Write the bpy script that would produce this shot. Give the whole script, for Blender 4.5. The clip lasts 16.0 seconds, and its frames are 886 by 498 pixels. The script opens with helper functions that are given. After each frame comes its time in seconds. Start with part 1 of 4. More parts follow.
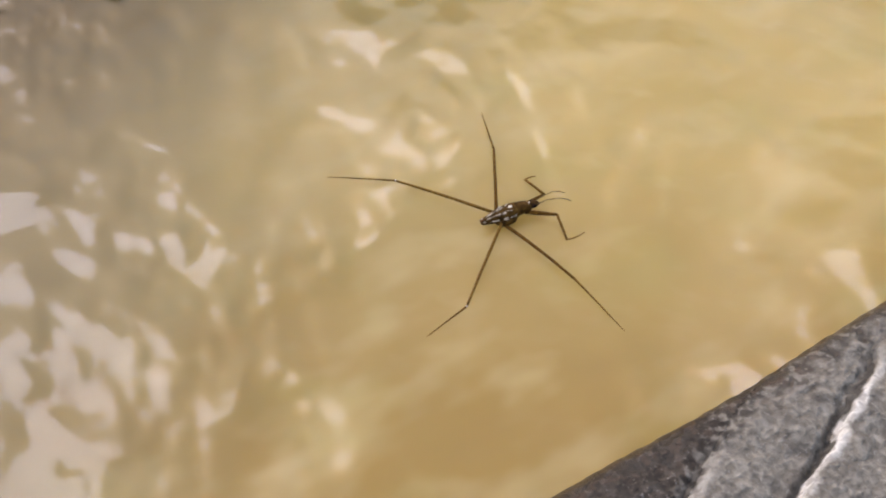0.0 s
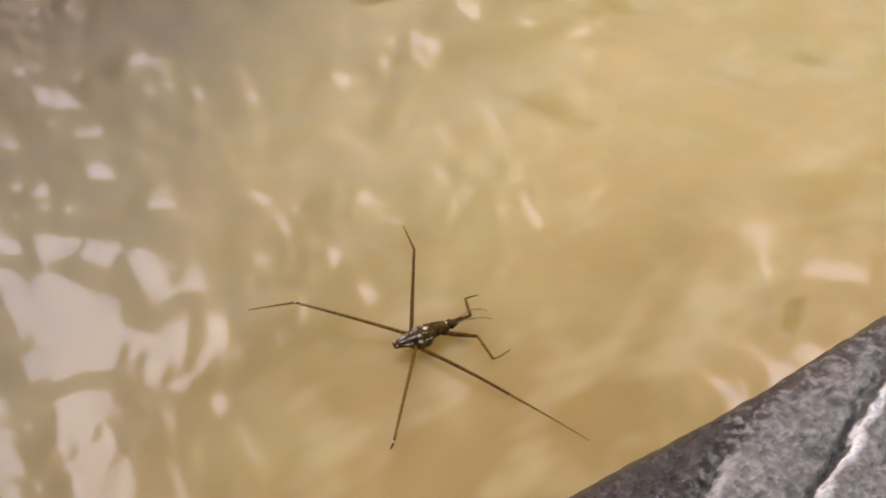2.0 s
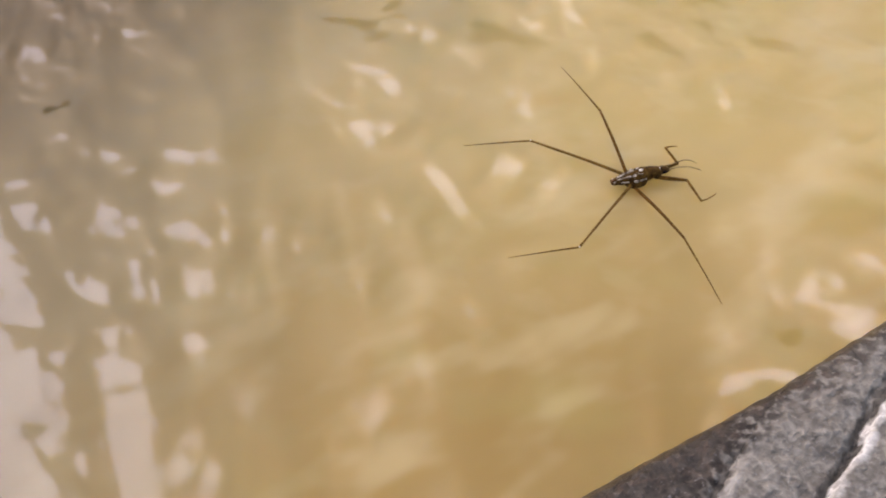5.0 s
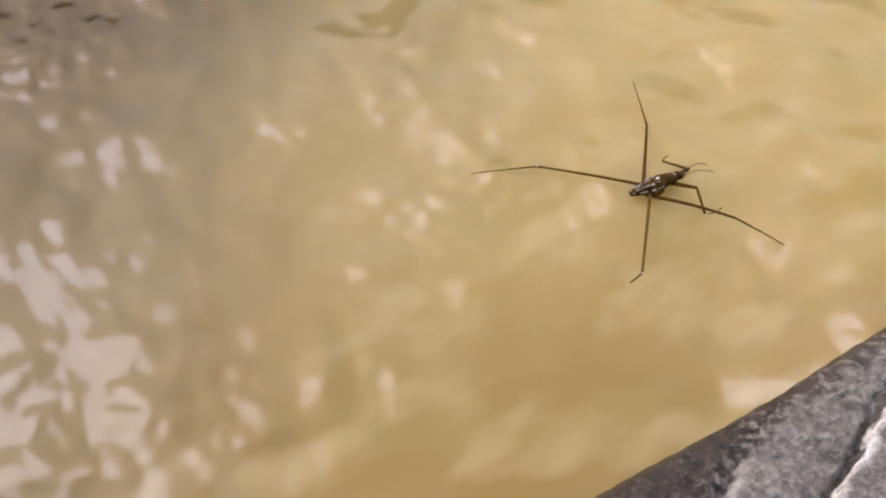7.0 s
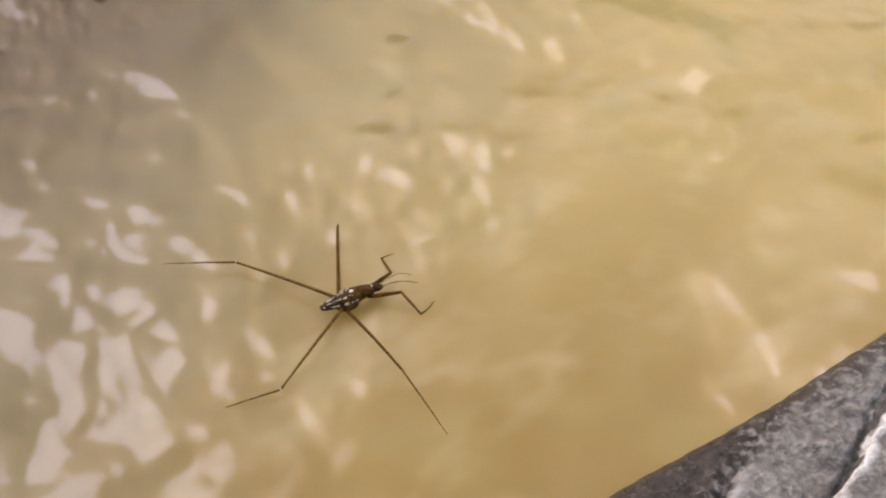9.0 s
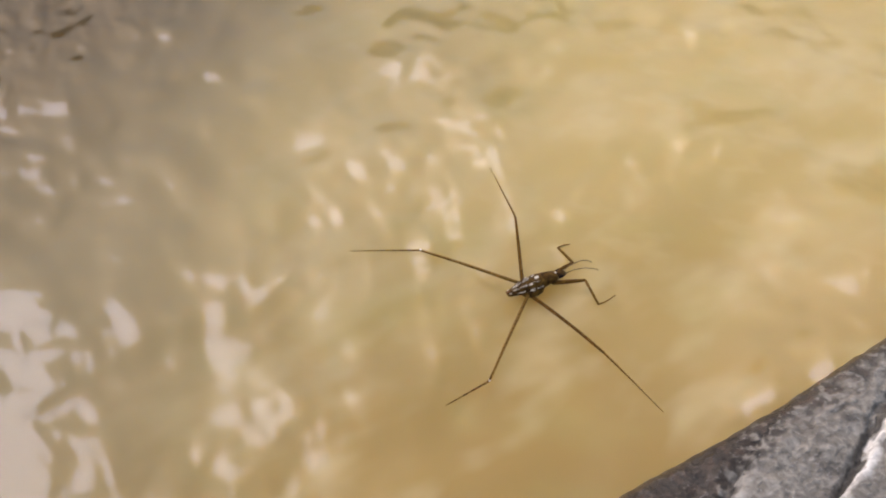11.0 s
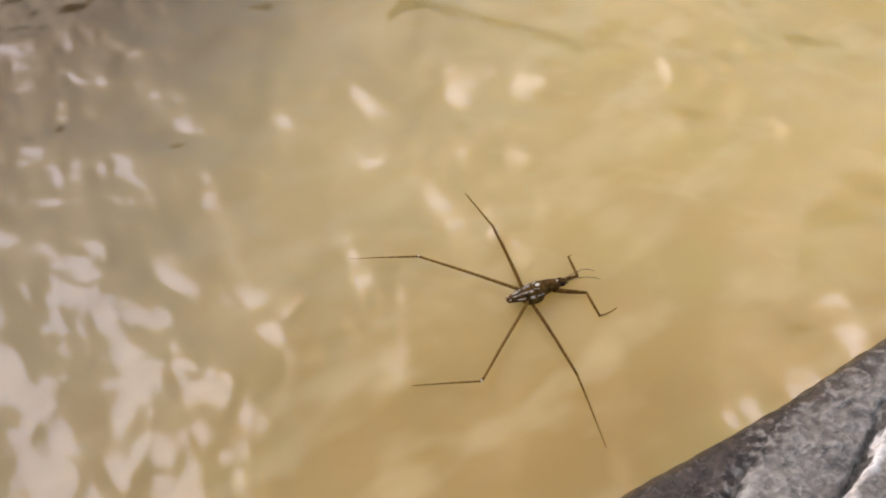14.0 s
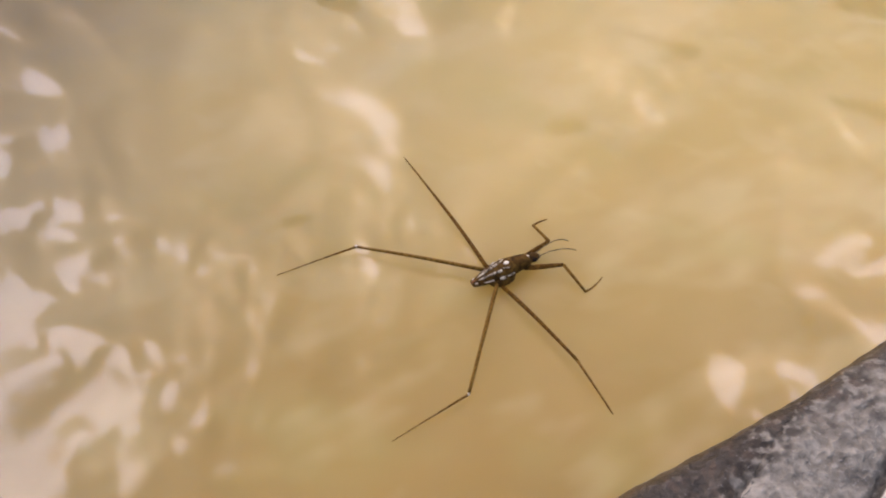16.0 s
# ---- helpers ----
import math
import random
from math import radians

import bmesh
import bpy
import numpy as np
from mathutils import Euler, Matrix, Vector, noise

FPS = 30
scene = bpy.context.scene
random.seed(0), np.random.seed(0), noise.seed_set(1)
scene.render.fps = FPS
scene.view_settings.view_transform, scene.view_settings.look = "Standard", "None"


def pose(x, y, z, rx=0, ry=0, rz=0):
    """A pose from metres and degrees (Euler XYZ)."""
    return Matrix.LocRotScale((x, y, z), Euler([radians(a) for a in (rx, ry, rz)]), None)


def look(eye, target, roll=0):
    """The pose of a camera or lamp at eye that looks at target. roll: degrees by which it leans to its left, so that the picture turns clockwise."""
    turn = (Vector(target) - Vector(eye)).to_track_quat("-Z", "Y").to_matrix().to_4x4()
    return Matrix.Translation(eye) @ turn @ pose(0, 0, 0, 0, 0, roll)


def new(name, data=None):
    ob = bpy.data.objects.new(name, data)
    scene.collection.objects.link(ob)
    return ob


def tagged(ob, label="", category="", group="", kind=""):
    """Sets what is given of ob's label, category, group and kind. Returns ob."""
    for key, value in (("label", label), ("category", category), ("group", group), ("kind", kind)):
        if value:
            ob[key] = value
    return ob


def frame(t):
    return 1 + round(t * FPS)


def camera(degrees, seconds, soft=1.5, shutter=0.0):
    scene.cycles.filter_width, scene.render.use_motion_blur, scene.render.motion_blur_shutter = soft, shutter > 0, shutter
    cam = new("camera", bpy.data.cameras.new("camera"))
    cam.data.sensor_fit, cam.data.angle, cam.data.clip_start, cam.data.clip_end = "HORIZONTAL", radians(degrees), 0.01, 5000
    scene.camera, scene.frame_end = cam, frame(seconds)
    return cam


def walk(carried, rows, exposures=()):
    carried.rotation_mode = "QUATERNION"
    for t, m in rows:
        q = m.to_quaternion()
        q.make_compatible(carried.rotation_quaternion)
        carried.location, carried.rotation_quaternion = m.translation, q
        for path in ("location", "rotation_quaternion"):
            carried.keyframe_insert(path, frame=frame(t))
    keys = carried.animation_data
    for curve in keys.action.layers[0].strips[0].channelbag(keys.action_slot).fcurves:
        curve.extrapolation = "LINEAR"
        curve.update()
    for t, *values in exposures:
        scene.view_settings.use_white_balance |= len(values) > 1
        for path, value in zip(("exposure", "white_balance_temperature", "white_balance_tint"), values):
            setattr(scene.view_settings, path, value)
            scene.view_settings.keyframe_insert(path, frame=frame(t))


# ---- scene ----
cam = camera(34.0, 16.0, soft=2.0)
walk(cam, [
    (0, pose(0.0018, 0.0020, 0.2486, 42.94, -0.14, -0.93)),
    (0.5, pose(0.0020, 0.0020, 0.2484, 42.98, -0.17, -0.86)),
    (1, pose(0.0011, 0.0017, 0.2489, 43.01, -0.34, -0.77)),
    (1.5, pose(0.0008, 0.0014, 0.2494, 42.94, -0.24, -0.61)),
    (2, pose(0.0002, 0.0020, 0.2493, 42.87, -0.22, -0.32)),
    (2.5, pose(0.0003, 0.0025, 0.2492, 42.71, -0.07, -0.12)),
    (3, pose(-0.0001, 0.0011, 0.2498, 42.84, -0.05, 0)),
    (3.5, pose(-0.0003, 0.0001, 0.2502, 42.93, 0.11, -0.05)),
    (4, pose(0, 0.0003, 0.2503, 42.97, 0.31, -0.23)),
    (4.5, pose(0, 0.0002, 0.2502, 43.04, 0.28, -0.21)),
    (7, pose(-0.0005, -0.0003, 0.2504, 43.39, 0.45, -0.40)),
    (7.5, pose(-0.0008, -0.0003, 0.2506, 43.46, 0.48, -0.52)),
    (8, pose(-0.0010, -0.0007, 0.2508, 43.58, 0.39, -0.55)),
    (10.5, pose(-0.0014, -0.0009, 0.2509, 43.90, 0.50, -0.71)),
    (11, pose(-0.0017, -0.0015, 0.2513, 44.00, 0.53, -0.73)),
    (11.5, pose(-0.0020, -0.0021, 0.2515, 44.07, 0.57, -0.80)),
    (12, pose(-0.0021, -0.0019, 0.2513, 44.06, 0.56, -0.82)),
    (12.5, pose(-0.0020, -0.0010, 0.2513, 43.98, 0.63, -0.89)),
    (13, pose(-0.0022, -0.0010, 0.2516, 43.82, 0.65, -0.76)),
    (13.5, pose(-0.0024, -0.0008, 0.2513, 43.78, 0.72, -0.80)),
    (14, pose(-0.0025, -0.0012, 0.2514, 43.84, 0.69, -0.80)),
    (14.5, pose(-0.0021, -0.0012, 0.2513, 43.88, 0.72, -0.86)),
    (15, pose(-0.0015, 0.0095, 0.2402, 43.48, 0.07, -0.94)),
    (15.5, pose(-0.0008, 0.0243, 0.2246, 42.78, -0.98, -0.95)),
    (16, pose(-0.0007, 0.0343, 0.2140, 42.06, -1.83, -0.65)),
], exposures=[(0.0, 1.27, 9080, 12), (2.0, 1.25, 9080, 16), (8.0, 1.25, 9080, 16), (10.5, 1.28, 9080, 12), (12.0, 1.27, 9080, 15), (14.0, 1.29, 9080, 13), (14.5, 1.30, 9080, 17), (16.0, 1.31, 9080, 19)])

# ---- daylight: a bright, hazy sky with a broad soft sun ahead and to one side ----
SUN_AZ, SUN_EL = 34.5, 50.5            # degrees to the left of straight ahead, and up
world = bpy.data.worlds.new("overcast_sky")
scene.world = world
world.use_nodes = True
wn = world.node_tree
sky = wn.nodes.new("ShaderNodeTexSky")
sky.sky_type = "NISHITA"
sky.sun_disc = False
sky.sun_elevation = radians(SUN_EL)
sky.sun_rotation = radians(-SUN_AZ)
sky.dust_density, sky.air_density, sky.ozone_density = 1.6, 1.0, 0.4
wn.links.new(sky.outputs[0], wn.nodes["Background"].inputs[0])
wn.nodes["Background"].inputs[1].default_value = 0.15

sun = new("sun", bpy.data.lights.new("sun", "SUN"))
sun.data.energy, sun.data.angle, sun.data.color = 0.29, radians(18), (0.38, 0.51, 1.0)
sun.matrix_world = look((-math.sin(radians(SUN_AZ)) * math.cos(radians(SUN_EL)) * 5, math.cos(radians(SUN_AZ)) * math.cos(radians(SUN_EL)) * 5,
                         math.sin(radians(SUN_EL)) * 5), (0, 0, 0))


# ---- materials ----
class Mat:
    """A node material: a Principled shader and short ways to feed it."""

    def __init__(self, name, rough=0.5, metal=0.0, ior=1.45):
        self.mat = bpy.data.materials.new(name)
        self.mat.use_nodes = True
        self.nt = self.mat.node_tree
        self.bsdf = self.nt.nodes["Principled BSDF"]
        self.set("Roughness", rough), self.set("Metallic", metal), self.set("IOR", ior)

    def set(self, key, value):
        if isinstance(value, bpy.types.NodeSocket):
            self.nt.links.new(value, self.bsdf.inputs[key])
        else:
            self.bsdf.inputs[key].default_value = value

    def node(self, kind, **inputs):
        n = self.nt.nodes.new(kind)
        for k, v in inputs.items():
            self.feed(n, k, v)
        return n

    def feed(self, n, key, v):
        s = n.inputs[int(key[1:])] if key[0] == "i" and key[1:].isdigit() else n.inputs[key]
        if isinstance(v, bpy.types.NodeSocket):
            self.nt.links.new(v, s)
        else:
            s.default_value = v

    def coords(self, world_space=False):
        if world_space:
            return self.node("ShaderNodeNewGeometry").outputs["Position"]
        return self.node("ShaderNodeTexCoord").outputs["Object"]

    def mapped(self, vec, scale=(1, 1, 1), turn=0.0, shift=(0, 0, 0)):
        turned = self.node("ShaderNodeMapping", Vector=vec, Rotation=(0, 0, radians(turn)), Location=shift).outputs[0]
        return self.node("ShaderNodeMapping", Vector=turned, Scale=scale).outputs[0]

    def noise(self, vec, scale, detail=4.0, rough=0.55, w=None, distortion=0.0):
        n = self.nt.nodes.new("ShaderNodeTexNoise")
        if w is not None:
            n.noise_dimensions = "4D"
            self.feed(n, "W", w)
        self.feed(n, "Vector", vec)
        for k, v in (("Scale", scale), ("Detail", detail), ("Roughness", rough), ("Distortion", distortion)):
            n.inputs[k].default_value = v
        return n.outputs["Fac"]

    def ramp(self, fac, stops):
        n = self.nt.nodes.new("ShaderNodeValToRGB")
        e = n.color_ramp.elements
        while len(e) < len(stops):
            e.new(0.5)
        for el, (p, c) in zip(e, stops):
            el.position = p
            el.color = (*c, 1) if isinstance(c, tuple) else (c, c, c, 1)
        self.feed(n, "Fac", fac)
        return n.outputs[0]

    def mix(self, fac, a, b, blend="MIX"):
        n = self.nt.nodes.new("ShaderNodeMix")
        n.data_type, n.blend_type = "RGBA", blend
        for s, v in ((n.inputs[0], fac), (n.inputs[6], a), (n.inputs[7], b)):
            if isinstance(v, bpy.types.NodeSocket):
                self.nt.links.new(v, s)
            else:
                s.default_value = (*v, 1) if isinstance(v, tuple) and len(v) == 3 else v
        return n.outputs[2]

    def math(self, op, a, b=0.0, c=None, clamp=False):
        n = self.nt.nodes.new("ShaderNodeMath")
        n.operation, n.use_clamp = op, clamp
        for i, v in enumerate((a, b) if c is None else (a, b, c)):
            self.feed(n, "i%d" % i, v)
        return n.outputs[0]

    def split(self, vec):
        n = self.node("ShaderNodeSeparateXYZ", Vector=vec)
        return n.outputs[0], n.outputs[1], n.outputs[2]

    def smooth(self, v, lo, hi):
        n = self.nt.nodes.new("ShaderNodeMapRange")
        n.interpolation_type = "SMOOTHSTEP"
        self.feed(n, "Value", v)
        n.inputs["From Min"].default_value, n.inputs["From Max"].default_value = lo, hi
        return n.outputs[0]

    def bump(self, height, distance, strength=1.0, key="Normal"):
        b = self.node("ShaderNodeBump", Height=height, Distance=distance, Strength=strength)
        self.set(key, b.outputs[0])


FLOW = Vector((-0.892, -0.452, 0.0))   # the way the stream runs
FLOW_TURN = math.degrees(math.atan2(FLOW.y, FLOW.x))
SPEED = 0.12


def water_material():
    m = Mat("muddy_water", ior=1.333)
    here, drift = m.coords(True), m.coords()
    x, y, _ = m.split(here)
    # silt clouds drift along; reflected tones are painted into the base colour by position
    silt = m.noise(m.mapped(drift, (9, 20, 1)), 1.0, 3.0)
    puff = m.noise(m.mapped(drift, (34, 62, 1), -8), 1.0, 2.0, 0.5, w=m.math("MULTIPLY", x, 12.0))
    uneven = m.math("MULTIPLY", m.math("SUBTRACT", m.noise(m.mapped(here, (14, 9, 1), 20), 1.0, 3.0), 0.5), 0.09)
    # far from the ledge the edges of the painted tones wander widely
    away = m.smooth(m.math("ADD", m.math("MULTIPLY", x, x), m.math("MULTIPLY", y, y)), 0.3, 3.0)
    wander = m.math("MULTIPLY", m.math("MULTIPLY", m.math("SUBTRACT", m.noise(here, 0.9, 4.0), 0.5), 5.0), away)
    # ochre nearby, paler farther off, where more sky reflection is painted in
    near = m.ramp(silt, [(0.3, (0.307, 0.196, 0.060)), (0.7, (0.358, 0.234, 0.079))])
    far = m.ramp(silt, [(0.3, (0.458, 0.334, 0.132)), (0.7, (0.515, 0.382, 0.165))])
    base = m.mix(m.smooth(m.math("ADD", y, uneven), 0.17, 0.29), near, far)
    # pale puffs of silt, with blurred sky reflections painted in too
    base = m.mix(m.math("MULTIPLY", m.smooth(puff, 0.48, 0.72), 0.5), base, (0.546, 0.430, 0.228))
    curl = m.noise(m.mapped(here, (70, 105, 1), 14), 1.0, 2.0, 0.5, w=m.math("MULTIPLY", m.split(drift)[0], 20.0))
    base = m.mix(m.math("MULTIPLY", m.smooth(curl, 0.5, 0.72), m.math("MULTIPLY", m.smooth(y, 0.17, 0.28), 0.25)), base, (0.567, 0.450, 0.247))
    weed = m.noise(m.mapped(drift, (26, 34, 1), 30, (3, 5, 0)), 1.0, 2.0, 0.5)
    base = m.mix(m.math("MULTIPLY", m.smooth(weed, 0.5, 0.7), 0.26), base, (0.381, 0.325, 0.119))
    # grey olive out in the stream, dark brown beyond: reflected tones painted in
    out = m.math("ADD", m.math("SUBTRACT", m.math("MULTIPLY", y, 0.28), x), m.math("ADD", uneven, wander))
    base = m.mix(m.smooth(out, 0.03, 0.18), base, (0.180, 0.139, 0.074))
    reflected_dark = m.math("ADD", m.math("SUBTRACT", y, m.math("MULTIPLY", x, 1.1)), m.math("ADD", wander, m.math("MULTIPLY", uneven, 0.8)))
    base = m.mix(m.smooth(reflected_dark, 0.34, 0.47), base, (0.072, 0.045, 0.019))
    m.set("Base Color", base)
    m.bsdf.subsurface_method = "BURLEY"
    m.set("Subsurface Weight", 1.0)
    m.set("Subsurface Radius", (1.0, 0.75, 0.4))
    m.set("Subsurface Scale", 0.03)
    m.set("Specular IOR Level", 0.0)
    # the clear skin of the water over the silt
    m.set("Coat Weight", 1.0), m.set("Coat IOR", 1.333)
    # ripples: broken water out in the stream, a chop against the ledge, calmer between
    stream = m.smooth(m.math("ADD", m.math("MULTIPLY", x, -1.2), m.math("MULTIPLY", y, 0.55)), 0.10, 0.24)
    ledge_v = m.math("ADD", m.math("MULTIPLY", m.math("SUBTRACT", x, 0.0239), -0.538), m.math("MULTIPLY", m.math("SUBTRACT", y, 0.1507), 0.843))
    ledge_u = m.math("ADD", m.math("MULTIPLY", m.math("SUBTRACT", x, 0.0239), 0.843), m.math("MULTIPLY", m.math("SUBTRACT", y, 0.1507), 0.538))
    chop = m.math("MULTIPLY", m.math("SUBTRACT", 1.0, m.smooth(ledge_v, 0.008, 0.045)), m.smooth(ledge_u, 0.0, 0.05))
    swell = m.math("ADD", m.math("MULTIPLY", stream, 0.16), m.math("ADD", m.math("MULTIPLY", chop, 0.5), 0.54))
    sx = m.split(drift)[0]
    n1 = m.noise(m.mapped(drift, (58, 44, 40), 12), 1.0, 0.8, 0.42, w=m.math("MULTIPLY", x, 13.0))
    n2 = m.noise(m.mapped(here, (44, 76, 40), 6), 1.0, 1.0, 0.4, w=m.math("MULTIPLY", sx, 14.0))
    n3 = m.noise(m.mapped(drift, (170, 120, 120)), 1.0, 1.0, 0.5, w=m.math("MULTIPLY", x, 30.0))
    n4 = m.noise(m.mapped(here, (21, 36, 40), 30.0), 1.0, 1.5, 0.45, w=m.math("MULTIPLY", sx, 9.0))
    shear = m.math("MULTIPLY", m.smooth(m.math("ADD", x, uneven), -0.06, 0.06), m.smooth(y, 0.22, 0.29))
    n7 = m.noise(m.mapped(drift, (72, 51, 40), 4), 1.0, 0.8, 0.42, w=m.math("MULTIPLY", x, 16.0))
    h = m.math("ADD", m.math("MULTIPLY", m.math("SUBTRACT", 1.0, m.math("MULTIPLY", stream, 0.5)), m.math("MULTIPLY", n1, 0.92)), m.math("MULTIPLY", n2, 0.3))
    h = m.math("ADD", h, m.math("MULTIPLY", m.math("MULTIPLY", n7, stream), 0.42))
    h = m.math("ADD", h, m.math("MULTIPLY", n3, 0.09))
    h = m.math("MULTIPLY", h, swell)
    # small ripples in the far left corner
    far_left = m.smooth(m.math("ADD", m.math("SUBTRACT", y, m.math("MULTIPLY", x, 1.1)), uneven), 0.34, 0.48)
    calm = m.math("SUBTRACT", 0.195, m.math("ADD", m.math("MULTIPLY", stream, 0.12), m.math("MULTIPLY", chop, 0.11)))
    m.set("Coat Roughness", m.math("ADD", calm, m.math("MULTIPLY", far_left, 0.10)))
    n6 = m.noise(m.mapped(drift, (150, 105, 60), 20), 1.0, 1.0, 0.5, w=m.math("MULTIPLY", x, 24.0))
    h = m.math("ADD", h, m.math("MULTIPLY", m.math("MULTIPLY", n6, far_left), 0.22))
    h = m.math("ADD", h, m.math("MULTIPLY", m.math("MULTIPLY", n4, shear), 2.6))
    # clusters of small ripples ride on the calmer water
    gust = m.smooth(m.noise(m.mapped(drift, (13, 19, 1), 0, (7, 2, 0)), 1.0, 2.0, 0.5), 0.36, 0.58)
    open_water = m.math("MULTIPLY", m.smooth(ledge_v, 0.02, 0.09), m.math("SUBTRACT", 1.0, m.math("MULTIPLY", stream, 0.8)))
    n5 = m.noise(m.mapped(here, (100, 78, 60), -10), 1.0, 1.0, 0.4, w=m.math("MULTIPLY", sx, 26.0))
    h = m.math("ADD", h, m.math("MULTIPLY", m.math("MULTIPLY", n5, m.math("MULTIPLY", gust, open_water)), 0.85))
    # the stream heaps up where it meets the ledge
    heap = m.math("MULTIPLY", m.smooth(m.math("ADD", x, m.math("MULTIPLY", uneven, 0.3)), 0.055, 0.106), m.math("SUBTRACT", 1.0, m.smooth(ledge_v, 0.026, 0.066)))
    h = m.math("ADD", h, m.math("MULTIPLY", heap, 3.0))
    m.bump(h, 0.0045, key="Coat Normal")
    m.bump(h, 0.0005)
    return m.mat


def stone_material():
    m = Mat("weathered_stone", rough=0.8)
    p = m.coords()
    u, yv, _ = m.split(p)
    v = m.math("MULTIPLY", yv, -1.0)
    big = m.noise(p, 110.0, 3.0, 0.5)
    blot = m.noise(p, 230.0, 2.0, 0.5)
    grain = m.noise(p, 420.0, 4.0, 0.65)
    fleck = m.noise(p, 1100.0, 2.0, 0.7)
    # soft lumps a millimetre or two across
    shade = m.smooth(m.noise(p, 520.0, 1.5, 0.5), 0.33, 0.67)
    gap = m.smooth(grain, 0.42, 0.30)
    tone = m.math("ADD", m.math("MULTIPLY", shade, 0.2), m.math("MULTIPLY", grain, 0.8))
    w = m.math("ADD", m.math("MULTIPLY", u, 0.399), m.math("MULTIPLY", v, 0.917))
    w = m.math("ADD", w, m.math("MULTIPLY", m.math("SUBTRACT", big, 0.5), 0.007))
    w = m.math("ADD", w, m.math("MULTIPLY", m.math("MULTIPLY", m.math("SUBTRACT", m.noise(p, 2.0, 4.0), 0.5), 1.6), m.smooth(m.math("ABSOLUTE", u), 0.12, 0.6)))
    dark = m.ramp(tone, [(0.30, (0.017, 0.012, 0.009)), (0.53, (0.048, 0.037, 0.031)), (0.66, (0.10, 0.082, 0.07)), (0.80, (0.27, 0.235, 0.20))])
    pale = m.ramp(tone, [(0.22, (0.112, 0.096, 0.082)), (0.48, (0.208, 0.187, 0.163)), (0.75, (0.375, 0.343, 0.306))])
    edge = m.math("ADD", w, m.math("MULTIPLY", m.math("SUBTRACT", shade, 0.5), 0.0035))
    col = m.mix(m.smooth(edge, 0.0195, 0.0245), dark, pale)
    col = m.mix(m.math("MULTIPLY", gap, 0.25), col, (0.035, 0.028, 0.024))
    col = m.mix(m.math("MULTIPLY", m.smooth(blot, 0.50, 0.34), 0.5), col, (0.075, 0.064, 0.058))
    col = m.mix(m.math("MULTIPLY", m.smooth(fleck, 0.60, 0.72), 0.4), col, (0.40, 0.38, 0.37))
    # crests of the beds painted pale as lit rims, broken into beads
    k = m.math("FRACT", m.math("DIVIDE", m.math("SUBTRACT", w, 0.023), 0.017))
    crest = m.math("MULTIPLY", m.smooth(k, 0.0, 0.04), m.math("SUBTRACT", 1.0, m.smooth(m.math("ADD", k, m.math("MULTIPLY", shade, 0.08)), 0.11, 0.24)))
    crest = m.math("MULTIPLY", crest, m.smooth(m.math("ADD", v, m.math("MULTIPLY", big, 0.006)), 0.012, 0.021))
    # the first bed's pale rim is fainter than the others
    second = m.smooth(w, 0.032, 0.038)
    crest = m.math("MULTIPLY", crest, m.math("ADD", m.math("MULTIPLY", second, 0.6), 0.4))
    # the clefts before the crests are darker
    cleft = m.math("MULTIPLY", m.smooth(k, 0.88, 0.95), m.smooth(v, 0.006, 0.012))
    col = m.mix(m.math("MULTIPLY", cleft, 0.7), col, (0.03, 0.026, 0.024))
    lit_rim = m.ramp(m.math("ADD", m.math("MULTIPLY", grain, 0.5), m.math("MULTIPLY", shade, 0.5)), [(0.25, (0.5, 0.47, 0.45)), (0.55, (0.9, 0.87, 0.84))])
    col = m.mix(m.math("MULTIPLY", crest, 0.95), col, lit_rim)
    # wet margin with algae at the water's edge
    wet = m.math("SUBTRACT", 1.0, m.smooth(m.math("ADD", v, m.math("MULTIPLY", m.math("SUBTRACT", blot, 0.5), 0.026)), 0.003, 0.0095))
    col = m.mix(m.math("MULTIPLY", wet, m.math("SUBTRACT", 0.85, m.math("MULTIPLY", m.smooth(shade, 0.72, 0.9), 0.55))), col, (0.034, 0.024, 0.018))
    rust = m.math("MULTIPLY", m.smooth(m.noise(p, 420.0, 2.0, 0.5), 0.52, 0.66), m.math("SUBTRACT", 1.0, m.smooth(v, 0.004, 0.014)))
    col = m.mix(m.math("MULTIPLY", rust, 0.45), col, (0.09, 0.052, 0.036))
    alga = m.math("SUBTRACT", 1.0, m.smooth(v, 0.0008, 0.003))
    col = m.mix(m.math("MULTIPLY", alga, 0.6), col, (0.10, 0.062, 0.02))
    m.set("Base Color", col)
    m.set("Roughness", m.math("SUBTRACT", 0.82, m.math("MULTIPLY", wet, 0.3)))
    m.bump(m.math("SUBTRACT", m.math("ADD", grain, m.math("MULTIPLY", fleck, 0.3)), m.math("MULTIPLY", shade, -0.35)), 0.0008)
    return m.mat


def earth_material(name, dark, pale):
    m = Mat(name, rough=0.95)
    p = m.coords()
    n = m.noise(p, 3.0, 8.0, 0.65)
    m.set("Base Color", m.ramp(n, [(0.3, dark), (0.7, pale)]))
    m.bump(m.noise(p, 14.0, 6.0), 0.03)
    return m.mat


def shell_material(name, dark, pale, rough=0.35, scale=900.0):
    m = Mat(name, rough=rough)
    m.set("Specular IOR Level", 0.12)
    p = m.coords()
    n = m.noise(p, scale, 3.0)
    m.set("Base Color", m.ramp(n, [(0.35, dark), (0.7, pale)]))
    m.bump(n, 0.0001)
    return m.mat


